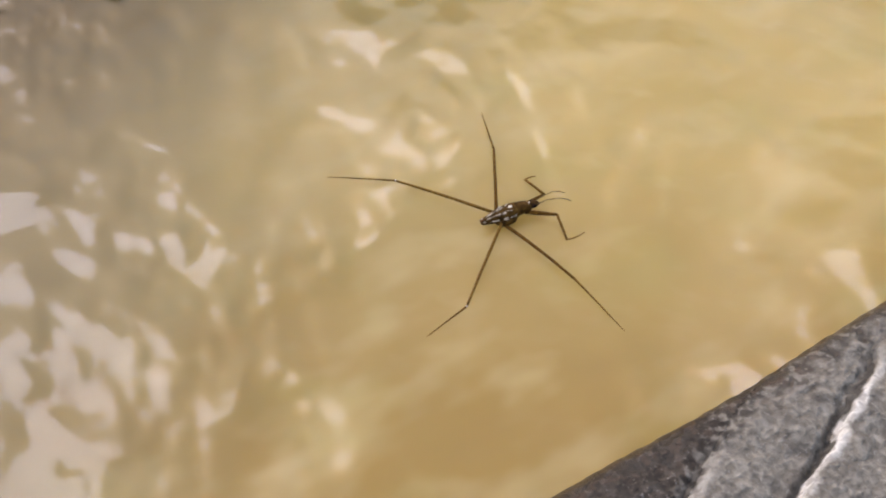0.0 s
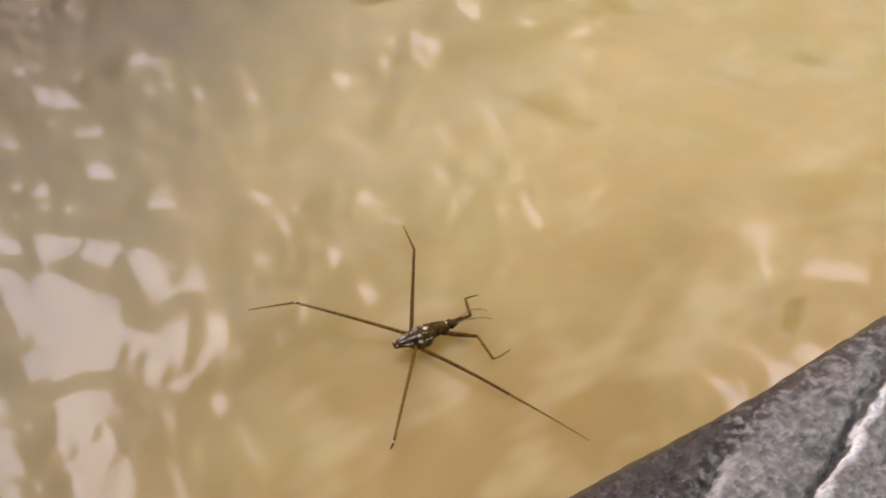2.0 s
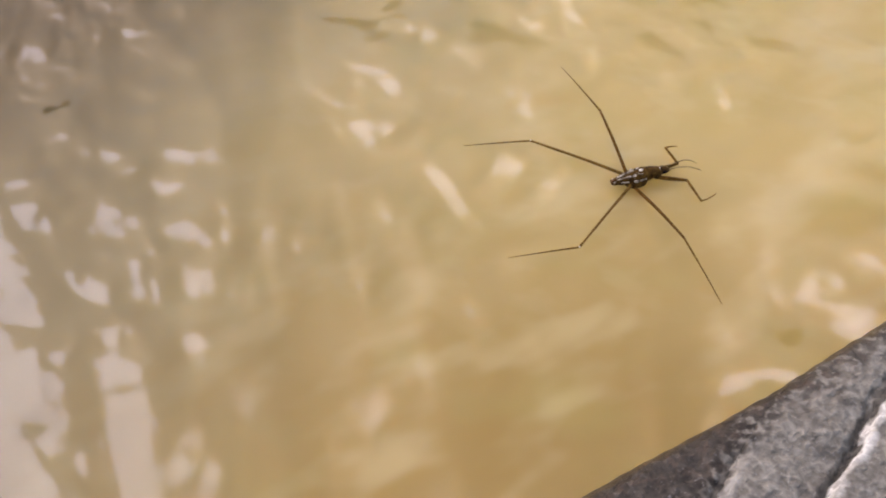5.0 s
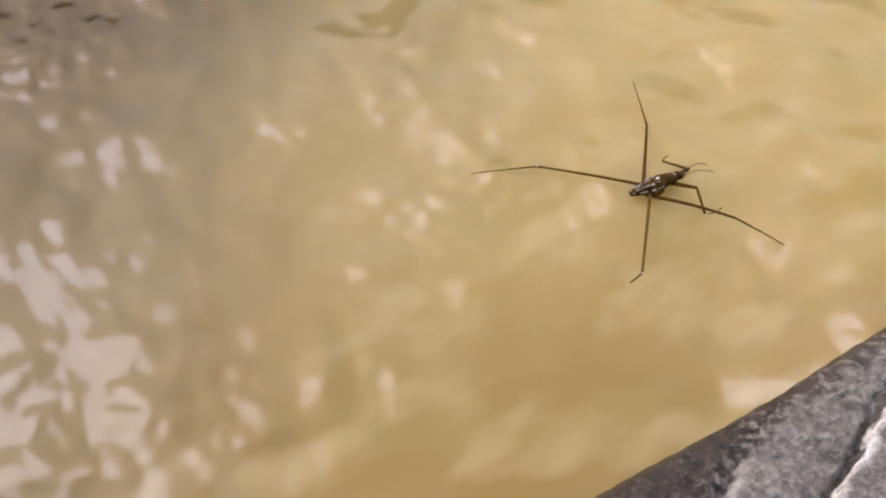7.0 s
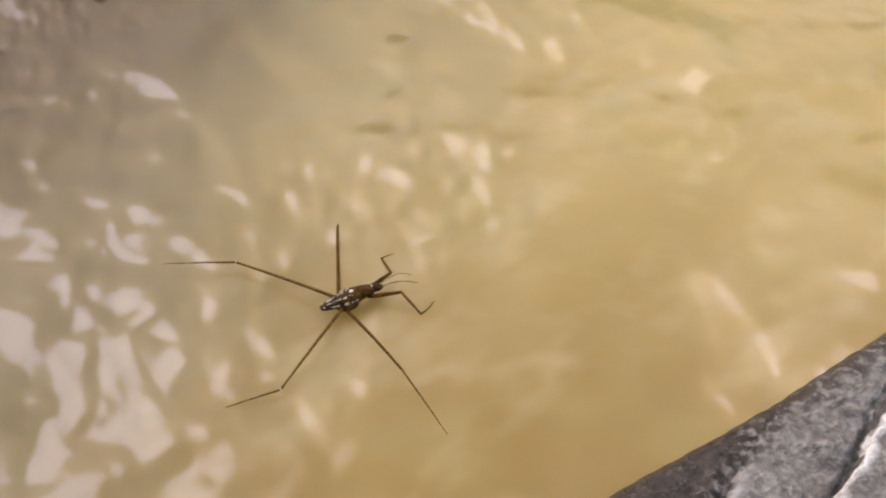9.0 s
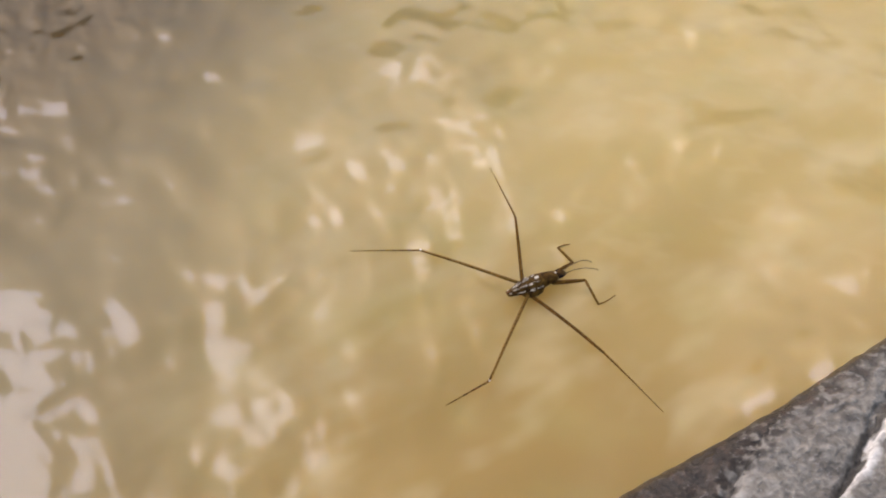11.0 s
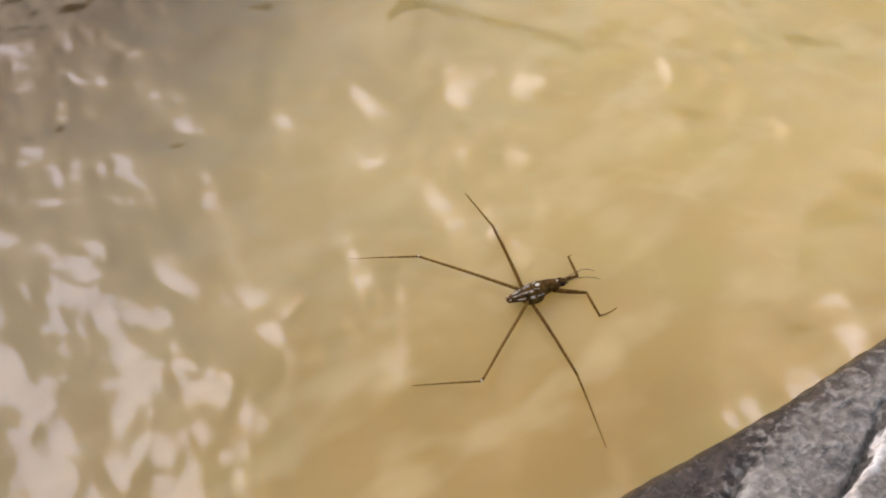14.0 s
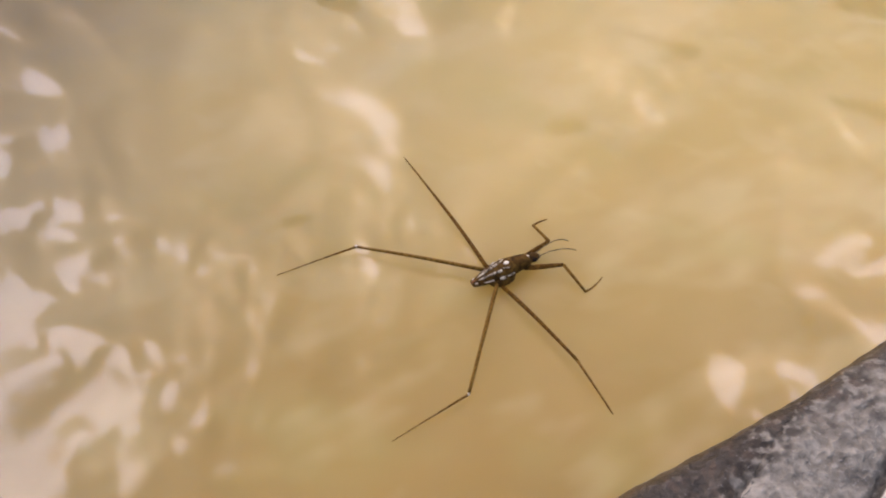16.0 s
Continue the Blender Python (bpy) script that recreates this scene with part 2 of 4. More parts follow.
def leg_material(name, dark, pale, bands):
    m = Mat(name, rough=0.6)
    m.set("Specular IOR Level", 0.05)
    p = m.coords()
    x, _, _ = m.split(p)
    n = m.noise(p, 1600.0, 2.0, 0.6)
    band = m.math("ADD", m.math("MULTIPLY", m.math("SINE", m.math("MULTIPLY", x, bands)), 0.25), m.math("MULTIPLY", m.math("SUBTRACT", n, 0.35), 5.0))
    m.set("Base Color", m.mix(m.smooth(band, 0.3, 1.3), dark, pale))
    return m.mat


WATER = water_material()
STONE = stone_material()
BED = earth_material("river_mud", (0.10, 0.07, 0.035), (0.2, 0.145, 0.075))
BANK = earth_material("dark_earth", (0.06, 0.044, 0.025), (0.14, 0.105, 0.065))
DARK_SHELL = shell_material("dark_shell", (0.0246, 0.0103, 0.0022), (0.1098, 0.0529, 0.0105), 0.62)
BROWN_SHELL = shell_material("brown_shell", (0.0358, 0.0157, 0.0031), (0.1512, 0.0764, 0.0161), 0.62)
SILVER = shell_material("silver_hair", (0.07, 0.045, 0.03), (0.84, 0.73, 0.60), 0.4, 1300.0)
PALE = shell_material("pale_glint", (0.62, 0.54, 0.45), (0.92, 0.86, 0.76), 0.4)
RUST = shell_material("rust_spot", (0.16, 0.06, 0.025), (0.32, 0.15, 0.08), 0.5)
EYE = shell_material("eye", (0.01, 0.006, 0.005), (0.03, 0.02, 0.016), 0.15)
FEMUR = leg_material("leg_brown", (0.081, 0.036, 0.008), (0.156, 0.074, 0.017), 4300.0)
HIND = leg_material("leg_tan", (0.124, 0.062, 0.014), (0.202, 0.109, 0.027), 4300.0)
TIBIA = leg_material("leg_olive", (0.115, 0.055, 0.012), (0.193, 0.099, 0.024), 3900.0)
ANTENNA = leg_material("antenna_brown", (0.16, 0.115, 0.055), (0.25, 0.19, 0.10), 2200.0)


# ---- building helpers ----
def part(name, bm, material, parent=None, label=""):
    """One bmesh as one mesh object, under a thing or a part."""
    me = bpy.data.meshes.new(name)
    bm.to_mesh(me)
    bm.free()
    for poly in me.polygons:
        poly.use_smooth = True
    me.materials.append(material)
    ob = new(name, me)
    ob.parent = parent
    return tagged(ob, label=label)


def sheet(name, xs, ys, height, material):
    """A grid over uneven steps, lifted by height(X, Y)."""
    X, Y = np.meshgrid(np.array(xs), np.array(ys), indexing="ij")
    Z = height(X, Y)
    verts = np.stack([X, Y, Z], -1).reshape(-1, 3)
    nx, ny = X.shape
    i = (np.arange(nx - 1)[:, None] * ny + np.arange(ny - 1)[None, :]).ravel()
    faces = np.stack([i, i + ny, i + ny + 1, i + 1], 1)
    me = bpy.data.meshes.new(name)
    me.from_pydata(verts.tolist(), [], faces.tolist())
    me.polygons.foreach_set("use_smooth", np.ones(len(me.polygons), dtype=bool))
    me.materials.append(material)
    me.update()
    return new(name, me)


def steps(*spans):
    """Coordinates from spans of (start, end, step)."""
    out = []
    for a, b, s in spans:
        n = max(1, round((b - a) / s))
        out += [a + (b - a) * k / n for k in range(n)]
    return out + [spans[-1][1]]


def tube(bm, points, radii, sides=8):
    """A tapered limb along points."""
    rings = []
    for k, (p, r) in enumerate(zip(points, radii)):
        a = Vector(points[max(0, k - 1)])
        b = Vector(points[min(len(points) - 1, k + 1)])
        d = (b - a).normalized()
        side = d.cross(Vector((0, 0, 1)))
        side = side.normalized() if side.length > 1e-6 else Vector((0, 1, 0))
        up = side.cross(d)
        rings.append([bm.verts.new(Vector(p) + r * (math.cos(2 * math.pi * j / sides) * side + math.sin(2 * math.pi * j / sides) * up)) for j in range(sides)])
    for q, s in zip(rings, rings[1:]):
        for j in range(sides):
            bm.faces.new((q[j], q[(j + 1) % sides], s[(j + 1) % sides], s[j]))
    bm.faces.new(rings[0][::-1])
    bm.faces.new(rings[-1])
    bmesh.ops.recalc_face_normals(bm, faces=bm.faces)


def loft(bm, sections, sides=16):
    """A body along x from sections (x, y, z, half width, half height)."""
    rings = []
    for x, y, z, w, h in sections:
        rings.append([bm.verts.new((x, y + w * math.cos(2 * math.pi * j / sides), z + h * math.sin(2 * math.pi * j / sides))) for j in range(sides)])
    for q, s in zip(rings, rings[1:]):
        for j in range(sides):
            bm.faces.new((q[j], q[(j + 1) % sides], s[(j + 1) % sides], s[j]))
    bm.faces.new(rings[0][::-1])
    bm.faces.new(rings[-1])
    bmesh.ops.recalc_face_normals(bm, faces=bm.faces)


# ---- the setting ----
def ripples(X, Y):
    """Long low waves on the stream."""
    rng = np.random.default_rng(7)
    Z = np.zeros_like(X)
    for _ in range(26):
        lam = rng.uniform(0.028, 0.085)
        a = rng.normal(0.0, 0.75)
        k = 2 * math.pi / lam
        Z += 0.0011 * lam * np.sin(k * (X * math.cos(a) + Y * math.sin(a)) + rng.uniform(0, 6.28))
    fade = np.clip((0.55 - np.abs(Y)) / 0.2, 0, 1) * np.clip((X + 2.9) / 0.2, 0, 1) * np.clip((0.75 - X) / 0.2, 0, 1)
    return Z * fade


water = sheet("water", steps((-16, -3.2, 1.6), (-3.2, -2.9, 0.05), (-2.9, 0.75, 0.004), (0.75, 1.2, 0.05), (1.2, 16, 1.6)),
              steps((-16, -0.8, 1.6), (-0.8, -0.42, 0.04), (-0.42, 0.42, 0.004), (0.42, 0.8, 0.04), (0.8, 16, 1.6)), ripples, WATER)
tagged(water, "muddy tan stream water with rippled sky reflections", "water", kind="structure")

bed = sheet("ground", steps((-400, -20, 60), (-20, 20, 4), (20, 400, 60)), steps((-400, -20, 60), (-20, 20, 4), (20, 400, 60)),
            lambda X, Y: np.full_like(X, -0.35) + 0.02 * np.sin(X * 0.7) * np.sin(Y * 0.9), BED)
tagged(bed, "brown mud of the stream bed", "ground", kind="structure")

EDGE_TURN = 32.86
EDGE = pose(0.0232, 0.1517, 0.0, 0, 0, EDGE_TURN)


def stone_rough(X, V):
    """Lumps and pits of the stone, gentler at the lip."""
    rough = np.zeros_like(X)
    rng = np.random.default_rng(3)
    for lam, amp in ((0.030, 0.00045), (0.016, 0.00032), (0.009, 0.00026), (0.005, 0.00018), (0.003, 0.00012)):
        for _ in range(7):
            a = rng.uniform(0, math.pi)
            k = 2 * math.pi / (lam * rng.uniform(0.7, 1.4))
            rough += amp * 0.4 * np.clip(0.25 + V / 0.012, 0.25, 1) * np.sin(k * (X * math.cos(a) + V * math.sin(a)) + rng.uniform(0, 6.28))
    return rough


def bed_place(X, V):
    """How many beds from the first, and how far into its bed, a place on the ledge lies."""
    return (X * 0.399 + V * 0.917 + 0.7 * stone_rough(X, V) - 0.023) / 0.017


def ledge_height(X, Y):
    """The ledge's top: a worn lip, slanting beds that step up, and pits."""
    V = -Y
    f = np.mod(bed_place(X, V), 1.0)
    bed_step = np.where(f < 0.1, f / 0.1, 1 - (f - 0.1) / 0.9) - 0.7 * np.clip((f - 0.88) / 0.06, 0, 1) * np.clip((1.0 - f) / 0.04, 0, 1)
    calm = np.clip((V - 0.006) / 0.012, 0, 1)
    z = 0.0205 + stone_rough(X, V) + 0.0022 * bed_step * calm
    lip = 0.006
    q = np.clip((lip - V) / lip, 0, 1)
    return z - 0.006 * (1 - np.sqrt(np.clip(1 - q * q, 0, 1)))


def ledge():
    """The ledge, split into its beds along the clefts."""
    xs = steps((-2.6, -0.4, 0.04), (-0.4, -0.05, 0.01), (-0.05, 0.12, 0.0005), (0.12, 0.4, 0.01), (0.4, 2.6, 0.04))
    vs = steps((0.0, 0.004, 0.0004), (0.004, 0.05, 0.0005), (0.05, 0.4, 0.01), (0.4, 1.4, 0.05))
    whole = sheet("stone_body", xs, [-v for v in vs], ledge_height, STONE)
    thing = new("stone_ledge")
    thing.matrix_world = EDGE
    tagged(thing, "weathered grey stone ledge with slanting beds and wet dark lip", "stone ledge")
    src = bmesh.new()
    src.from_mesh(whole.data)
    # the lip is worn hollow and slightly nicked; further along, the ledge wanders and its ends are ragged
    for v in src.verts:
        near_lip = math.exp(v.co.y / 0.02) * math.exp(-(v.co.x / 0.3) ** 2)
        v.co.y += near_lip * (0.0009 - 0.0013 * math.exp(-((v.co.x - 0.045) / 0.024) ** 2)
                              + 0.00006 * math.sin(480 * v.co.x) + 0.00007 * math.sin(1130 * v.co.x + 1.0))
        far_off = min(max((max(abs(v.co.x), -v.co.y) - 0.4) / 0.6, 0), 1)
        if far_off > 0:
            x, y = v.co.x, v.co.y
            v.co.y += far_off * (0.09 * math.sin(2.3 * x + 0.4) + 0.04 * math.sin(7.1 * x + 1.0) + 0.015 * math.sin(19 * x))
            v.co.x += far_off * (0.16 * math.sin(3.1 * y + 0.7) + 0.06 * math.sin(9.7 * y))
            v.co.z += far_off * (0.012 * math.sin(5.3 * x + 2 * y) + 0.008 * math.sin(11 * y - 3 * x))
    bpy.data.objects.remove(whole)
    mid = np.array([f.calc_center_median() for f in src.faces])
    bed = np.floor(bed_place(mid[:, 0], -mid[:, 1])).astype(int)
    bed[(np.abs(mid[:, 0]) > 0.4) | (mid[:, 1] < -0.3) | (bed < -1) | (bed > 4)] = -9
    for k in (-9, -1, 0, 1, 2, 3, 4):
        bm = src.copy()
        bm.faces.ensure_lookup_table()
        bmesh.ops.delete(bm, geom=[bm.faces[i] for i in np.nonzero(bed != k)[0]], context="FACES")
        r = bmesh.ops.extrude_edge_only(bm, edges=[e for e in bm.edges if e.is_boundary])
        for v in r["geom"]:
            if isinstance(v, bmesh.types.BMVert):
                v.co.z = -0.36
        bmesh.ops.recalc_face_normals(bm, faces=bm.faces)
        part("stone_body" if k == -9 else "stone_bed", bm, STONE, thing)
    src.free()
    return thing


ledge()


def bank_wall(name, m, length, height, thick):
    """An added, unseen earth bank that closes the stream, uneven, with a worn, rounded top."""
    profile = ((-0.62, -0.5), (-0.55, -0.1), (-0.5, 0.2), (-0.38, 0.4), (-0.15, 0.49), (0.15, 0.5), (0.38, 0.41), (0.5, 0.2), (0.55, -0.1), (0.62, -0.5))
    n = 240
    verts, faces = [], []
    for i in range(n + 1):
        x = length * (i / n - 0.5)
        lift = 0.10 * noise.noise((x * 1.3, 3.0, thick)) + 0.05 * noise.noise((x * 4.7, 9.0, thick)) + 0.025 * noise.noise((x * 13.0, 1.0, thick))
        for k, (p, q) in enumerate(profile):
            rough = 0.06 * noise.noise((x * 3.1, k * 0.9, 5.0)) + 0.03 * noise.noise((x * 9.0, k * 1.7, 8.0))
            verts.append((x, p * thick + rough, q * height + lift * (q + 0.5)))
    w = len(profile)
    for i in range(n):
        for k in range(w - 1):
            faces.append((i * w + k, i * w + k + 1, (i + 1) * w + k + 1, (i + 1) * w + k))
        faces.append((i * w + w - 1, i * w, (i + 1) * w, (i + 1) * w + w - 1))
    faces += [tuple(range(w))[::-1], tuple(n * w + k for k in range(w))]
    bm = bmesh.new()
    made = [bm.verts.new(v) for v in verts]
    for f in faces:
        bm.faces.new([made[i] for i in f])
    bmesh.ops.recalc_face_normals(bm, faces=bm.faces)
    ob = part(name, bm, BANK)
    ob.matrix_world = m
    return tagged(ob, "unseen, uneven dark earth bank added beside the stream", "bank", kind="structure")


turn = pose(0, 0, 0, 0, 0, EDGE_TURN)
far_side = turn @ Vector((0, 1, 0))
spot = Vector((0.0, 0.24, 0)) + far_side * 2.3
# unseen bank, as high as needed for a dark reflection in the water
bank_wall("wall_north", pose(spot.x, spot.y, 0.28, 0, 0, EDGE_TURN), 14, 1.56, 0.5)
spot = Vector((0.0, 0.24, 0)) - far_side * 2.6
bank_wall("wall_south", pose(spot.x, spot.y, 0.2, 0, 0, EDGE_TURN), 14, 1.4, 0.5)


# ---- the water strider ----
MM = 0.001


def water_strider():
    """A slender bug on long legs; x ahead, y to its left, the base between the hips at water level."""
    bug = new("water_strider")
    tagged(bug, "dark brown water strider with silver stripes and long thin legs", "insect")
    z = 2.4

    def body(name, sections, material, label="", sides=18):
        bm = bmesh.new()
        loft(bm, [tuple(c * MM for c in (s[0] * (1.1 if s[0] > 0 else 1.0), *s[1:])) for s in sections], sides)
        return part(name, bm, material, bug, label)

    body("abdomen", [(-5.3, 0, z + 0.1, 0.12, 0.1), (-5.15, 0, z + 0.1, 0.8, 0.45), (-4.6, 0, z + 0.1, 1.02, 0.62), (-3.6, 0, z + 0.1, 1.15, 0.86),
                     (-2.6, 0, z + 0.1, 1.42, 1.0), (-1.4, 0, z + 0.1, 1.7, 1.2), (0.0, 0, z + 0.1, 1.85, 1.35), (1.0, 0, z + 0.1, 1.7, 1.3)], DARK_SHELL)
    body("thorax", [(0.2, 0, z + 0.15, 1.5, 1.2), (0.9, 0, z + 0.2, 2.1, 1.65), (2.4, 0, z + 0.25, 2.15, 1.8), (4.0, 0, z + 0.25, 1.85, 1.65),
                    (5.4, 0, z + 0.2, 1.6, 1.4), (6.6, 0, z + 0.1, 1.42, 1.2), (7.2, 0, z + 0.05, 1.15, 1.0)], BROWN_SHELL)
    body("pronotum", [(2.9, 0, z + 1.1, 0.5, 0.4), (3.6, 0, z + 1.1, 1.3, 0.95), (5.0, 0, z + 0.95, 1.35, 0.85), (6.3, 0, z + 0.7, 1.1, 0.7),
                      (7.0, 0, z + 0.45, 0.7, 0.45)], DARK_SHELL)
    body("head", [(6.9, 0, z, 0.8, 0.7), (7.4, 0, z, 1.05, 0.85), (8.4, 0, z - 0.05, 1.1, 0.85), (9.1, 0, z - 0.2, 0.7, 0.65),
                  (9.7, 0, z - 0.5, 0.25, 0.25)], DARK_SHELL)
    # glints on the back, painted as two pale spots
    for x, h in ((2.3, 2.0), (6.7, 1.02)):
        body("spot", [(x - 0.55, 0, z + h, 0.06, 0.05), (x - 0.25, 0, z + h, 0.42, 0.2), (x + 0.25, 0, z + h - 0.02, 0.42, 0.2), (x + 0.55, 0, z + h - 0.05, 0.06, 0.05)],
             PALE, "pale spot painted as a glint", 10)
    for s in (1, -1):
        body("eye", [(7.4, s * 0.85, z + 0.1, 0.1, 0.1), (7.6, s * 0.9, z + 0.12, 0.36, 0.36), (8.0, s * 0.92, z + 0.12, 0.45, 0.45),
                     (8.4, s * 0.9, z + 0.1, 0.34, 0.34), (8.6, s * 0.85, z + 0.08, 0.1, 0.1)], EYE, "shiny dark eye", 12)
        # the thick hip joints bulge out below the body
        body("hip", [(-1.9, s * 1.2, z - 0.6, 0.15, 0.15), (-1.3, s * 1.6, z - 0.6, 0.65, 0.7), (-0.1, s * 1.9, z - 0.6, 0.85, 0.95),
                     (1.4, s * 2.05, z - 0.6, 0.85, 0.95), (2.6, s * 2.0, z - 0.5, 0.7, 0.8), (3.4, s * 1.7, z - 0.4, 0.2, 0.2)], BROWN_SHELL, "", 12)
        body("front_hip", [(5.2, s * 0.9, z - 0.6, 0.12, 0.12), (5.7, s * 1.05, z - 0.75, 0.5, 0.5), (6.5, s * 1.2, z - 0.9, 0.55, 0.5),
                           (7.1, s * 1.3, z - 0.9, 0.42, 0.4), (7.4, s * 1.3, z - 0.9, 0.1, 0.1)], BROWN_SHELL, "", 12)
        # silver stripes and marks down the back and the flanks
        for name, pts, r in (("stripe", [(-3.9, 0.34, 0.76), (-3.1, 0.42, 0.9), (-2.3, 0.5, 1.04)], 0.22),
                             ("stripe", [(-2.1, 0.54, 1.08), (-1.2, 0.66, 1.18), (-0.3, 0.74, 1.28)], 0.26),
                             ("mark", [(-0.1, 0.8, 1.28), (0.5, 0.9, 1.3), (0.9, 0.9, 1.45)], 0.3),
                             ("stripe", [(-3.4, 1.0, 0.34), (-2.4, 1.36, 0.36), (-1.2, 1.62, 0.42)], 0.14),
                             ("mark", [(0.0, 1.84, 0.4), (0.6, 2.0, 0.42), (1.1, 2.1, 0.4)], 0.36),
                             ("stripe", [(1.5, 2.1, 0.5), (2.3, 2.12, 0.52), (3.0, 2.0, 0.5)], 0.2),
                             ("mark", [(-4.9, 0.5, 0.36), (-4.65, 0.62, 0.42), (-4.4, 0.7, 0.46)], 0.2),
                             ("mark", [(1.2, 0.75, 1.74), (1.8, 1.0, 1.72), (2.3, 1.2, 1.62)], 0.14)):
            bm = bmesh.new()
            tube(bm, [Vector((x * (1.1 if x > 0 else 1.0), s * y, z + 0.1 + h)) * MM for x, y, h in pts], [r * MM * q for q in (0.5, 1, 1, 0.5)[:len(pts)]], 6)
            part(name, bm, SILVER, bug, "pale silver stripe")
        bm = bmesh.new()
        tube(bm, [Vector(p) * MM for p in ((9.5, s * 0.5, z + 0.1), (12.2, s * 0.8, z + 0.6), (15.0, s * 1.3, z + 0.3), (17.2, s * 1.5, z - 0.8), (18.8, s * 1.4, z - 2.2))],
             [0.13 * MM, 0.13 * MM, 0.11 * MM, 0.1 * MM, 0.06 * MM], 6)
        part("antenna", bm, ANTENNA, bug, "thin pale antenna")
    body("tail_spot", [(-5.35, 0.1, z + 0.35, 0.1, 0.1), (-5.05, 0.12, z + 0.42, 0.3, 0.2), (-4.6, 0.1, z + 0.62, 0.25, 0.15), (-4.4, 0.1, z + 0.7, 0.08, 0.05)],
         RUST, "rusty orange spot", 10)

    def leg(name, length, r0, r1, shin, bow):
        """A femur with its shin; both point along x from their joint."""
        n = 9
        bm = bmesh.new()
        tube(bm, [Vector((length * k / (n - 1), 0, bow * math.sin(math.pi * k / (n - 1)))) * MM for k in range(n)],
             [(r0 + (r1 - r0) * (k / (n - 1)) ** 1.3) * MM for k in range(n)], 8)
        upper = part(name + "_femur", bm, HIND if name == "hind" else FEMUR, bug)
        bm = bmesh.new()
        tube(bm, [Vector((shin * k / (n - 1), 0, 0.4 * bow * math.sin(math.pi * k / (n - 1)))) * MM for k in range(n)],
             [(r1 * 0.9 + (0.06 - r1 * 0.9) * (k / (n - 1))) * MM for k in range(n)], 8)
        lower = part(name + "_shin", bm, TIBIA, upper)
        # an added pale bead imitates the glint at the knee
        if name == "hind":
            bm = bmesh.new()
            bmesh.ops.create_icosphere(bm, subdivisions=2, radius=0.25 * MM, matrix=Matrix.Translation((length * MM, 0, 0.1 * MM)) @ Matrix.Diagonal((1.3, 1, 1, 1)))
            part("knee_glint", bm, SILVER, upper, "pale bead painted as a knee glint")
        return upper, lower

    legs = [leg("hind", 26.5, 0.40, 0.26, 17.0, 0.25), leg("middle", 22.8, 0.44, 0.29, 18.8, 0.5),
            leg("hind", 26.5, 0.40, 0.26, 17.0, 0.25), leg("middle", 22.8, 0.44, 0.29, 20.0, 0.5)]
    arms = []
    for _ in range(2):
        n = 6
        bm = bmesh.new()
        tube(bm, [Vector((6.8 * k / (n - 1), 0, 0)) * MM for k in range(n)], [r * MM for r in (0.46, 0.54, 0.52, 0.46, 0.39, 0.34)], 8)
        upper = part("front_femur", bm, FEMUR, bug)
        bm = bmesh.new()
        tube(bm, [Vector(p) * MM for p in ((0, 0, 0), (2.3, 0, 0.15), (4.8, 0, 0.3), (7.0, 0, 0.4))], [0.33 * MM, 0.33 * MM, 0.3 * MM, 0.25 * MM], 8)
        lower = part("front_shin", bm, TIBIA, upper)
        foot = bmesh.new()
        s = -1 if not arms else 1
        reach = 0.7 if not arms else 1.05
        tube(foot, [Vector(p) * MM for p in ((6.9, 0, 0.4), (7.0, s * 1.4 * reach, 0.4), (6.8, s * 2.9 * reach, 0.45), (6.4, s * 4.4 * reach, 0.45))], [0.22 * MM, 0.18 * MM, 0.15 * MM, 0.09 * MM], 6)
        bm = bmesh.new()
        bm.from_mesh(lower.data)
        me = bpy.data.meshes.new("foot")
        foot.to_mesh(me)
        foot.free()
        bm.from_mesh(me)
        bm.to_mesh(lower.data)
        bm.free()
        bpy.data.meshes.remove(me)
        for poly in lower.data.polygons:
            poly.use_smooth = True
        arms.append((upper, lower))
    return bug, legs, arms


strider, strider_legs, strider_arms = water_strider()


# ---- what moves ----
def hinge(x, y, z, ry, rz):
    return pose(x * MM, y * MM, z * MM, 0, ry, rz)


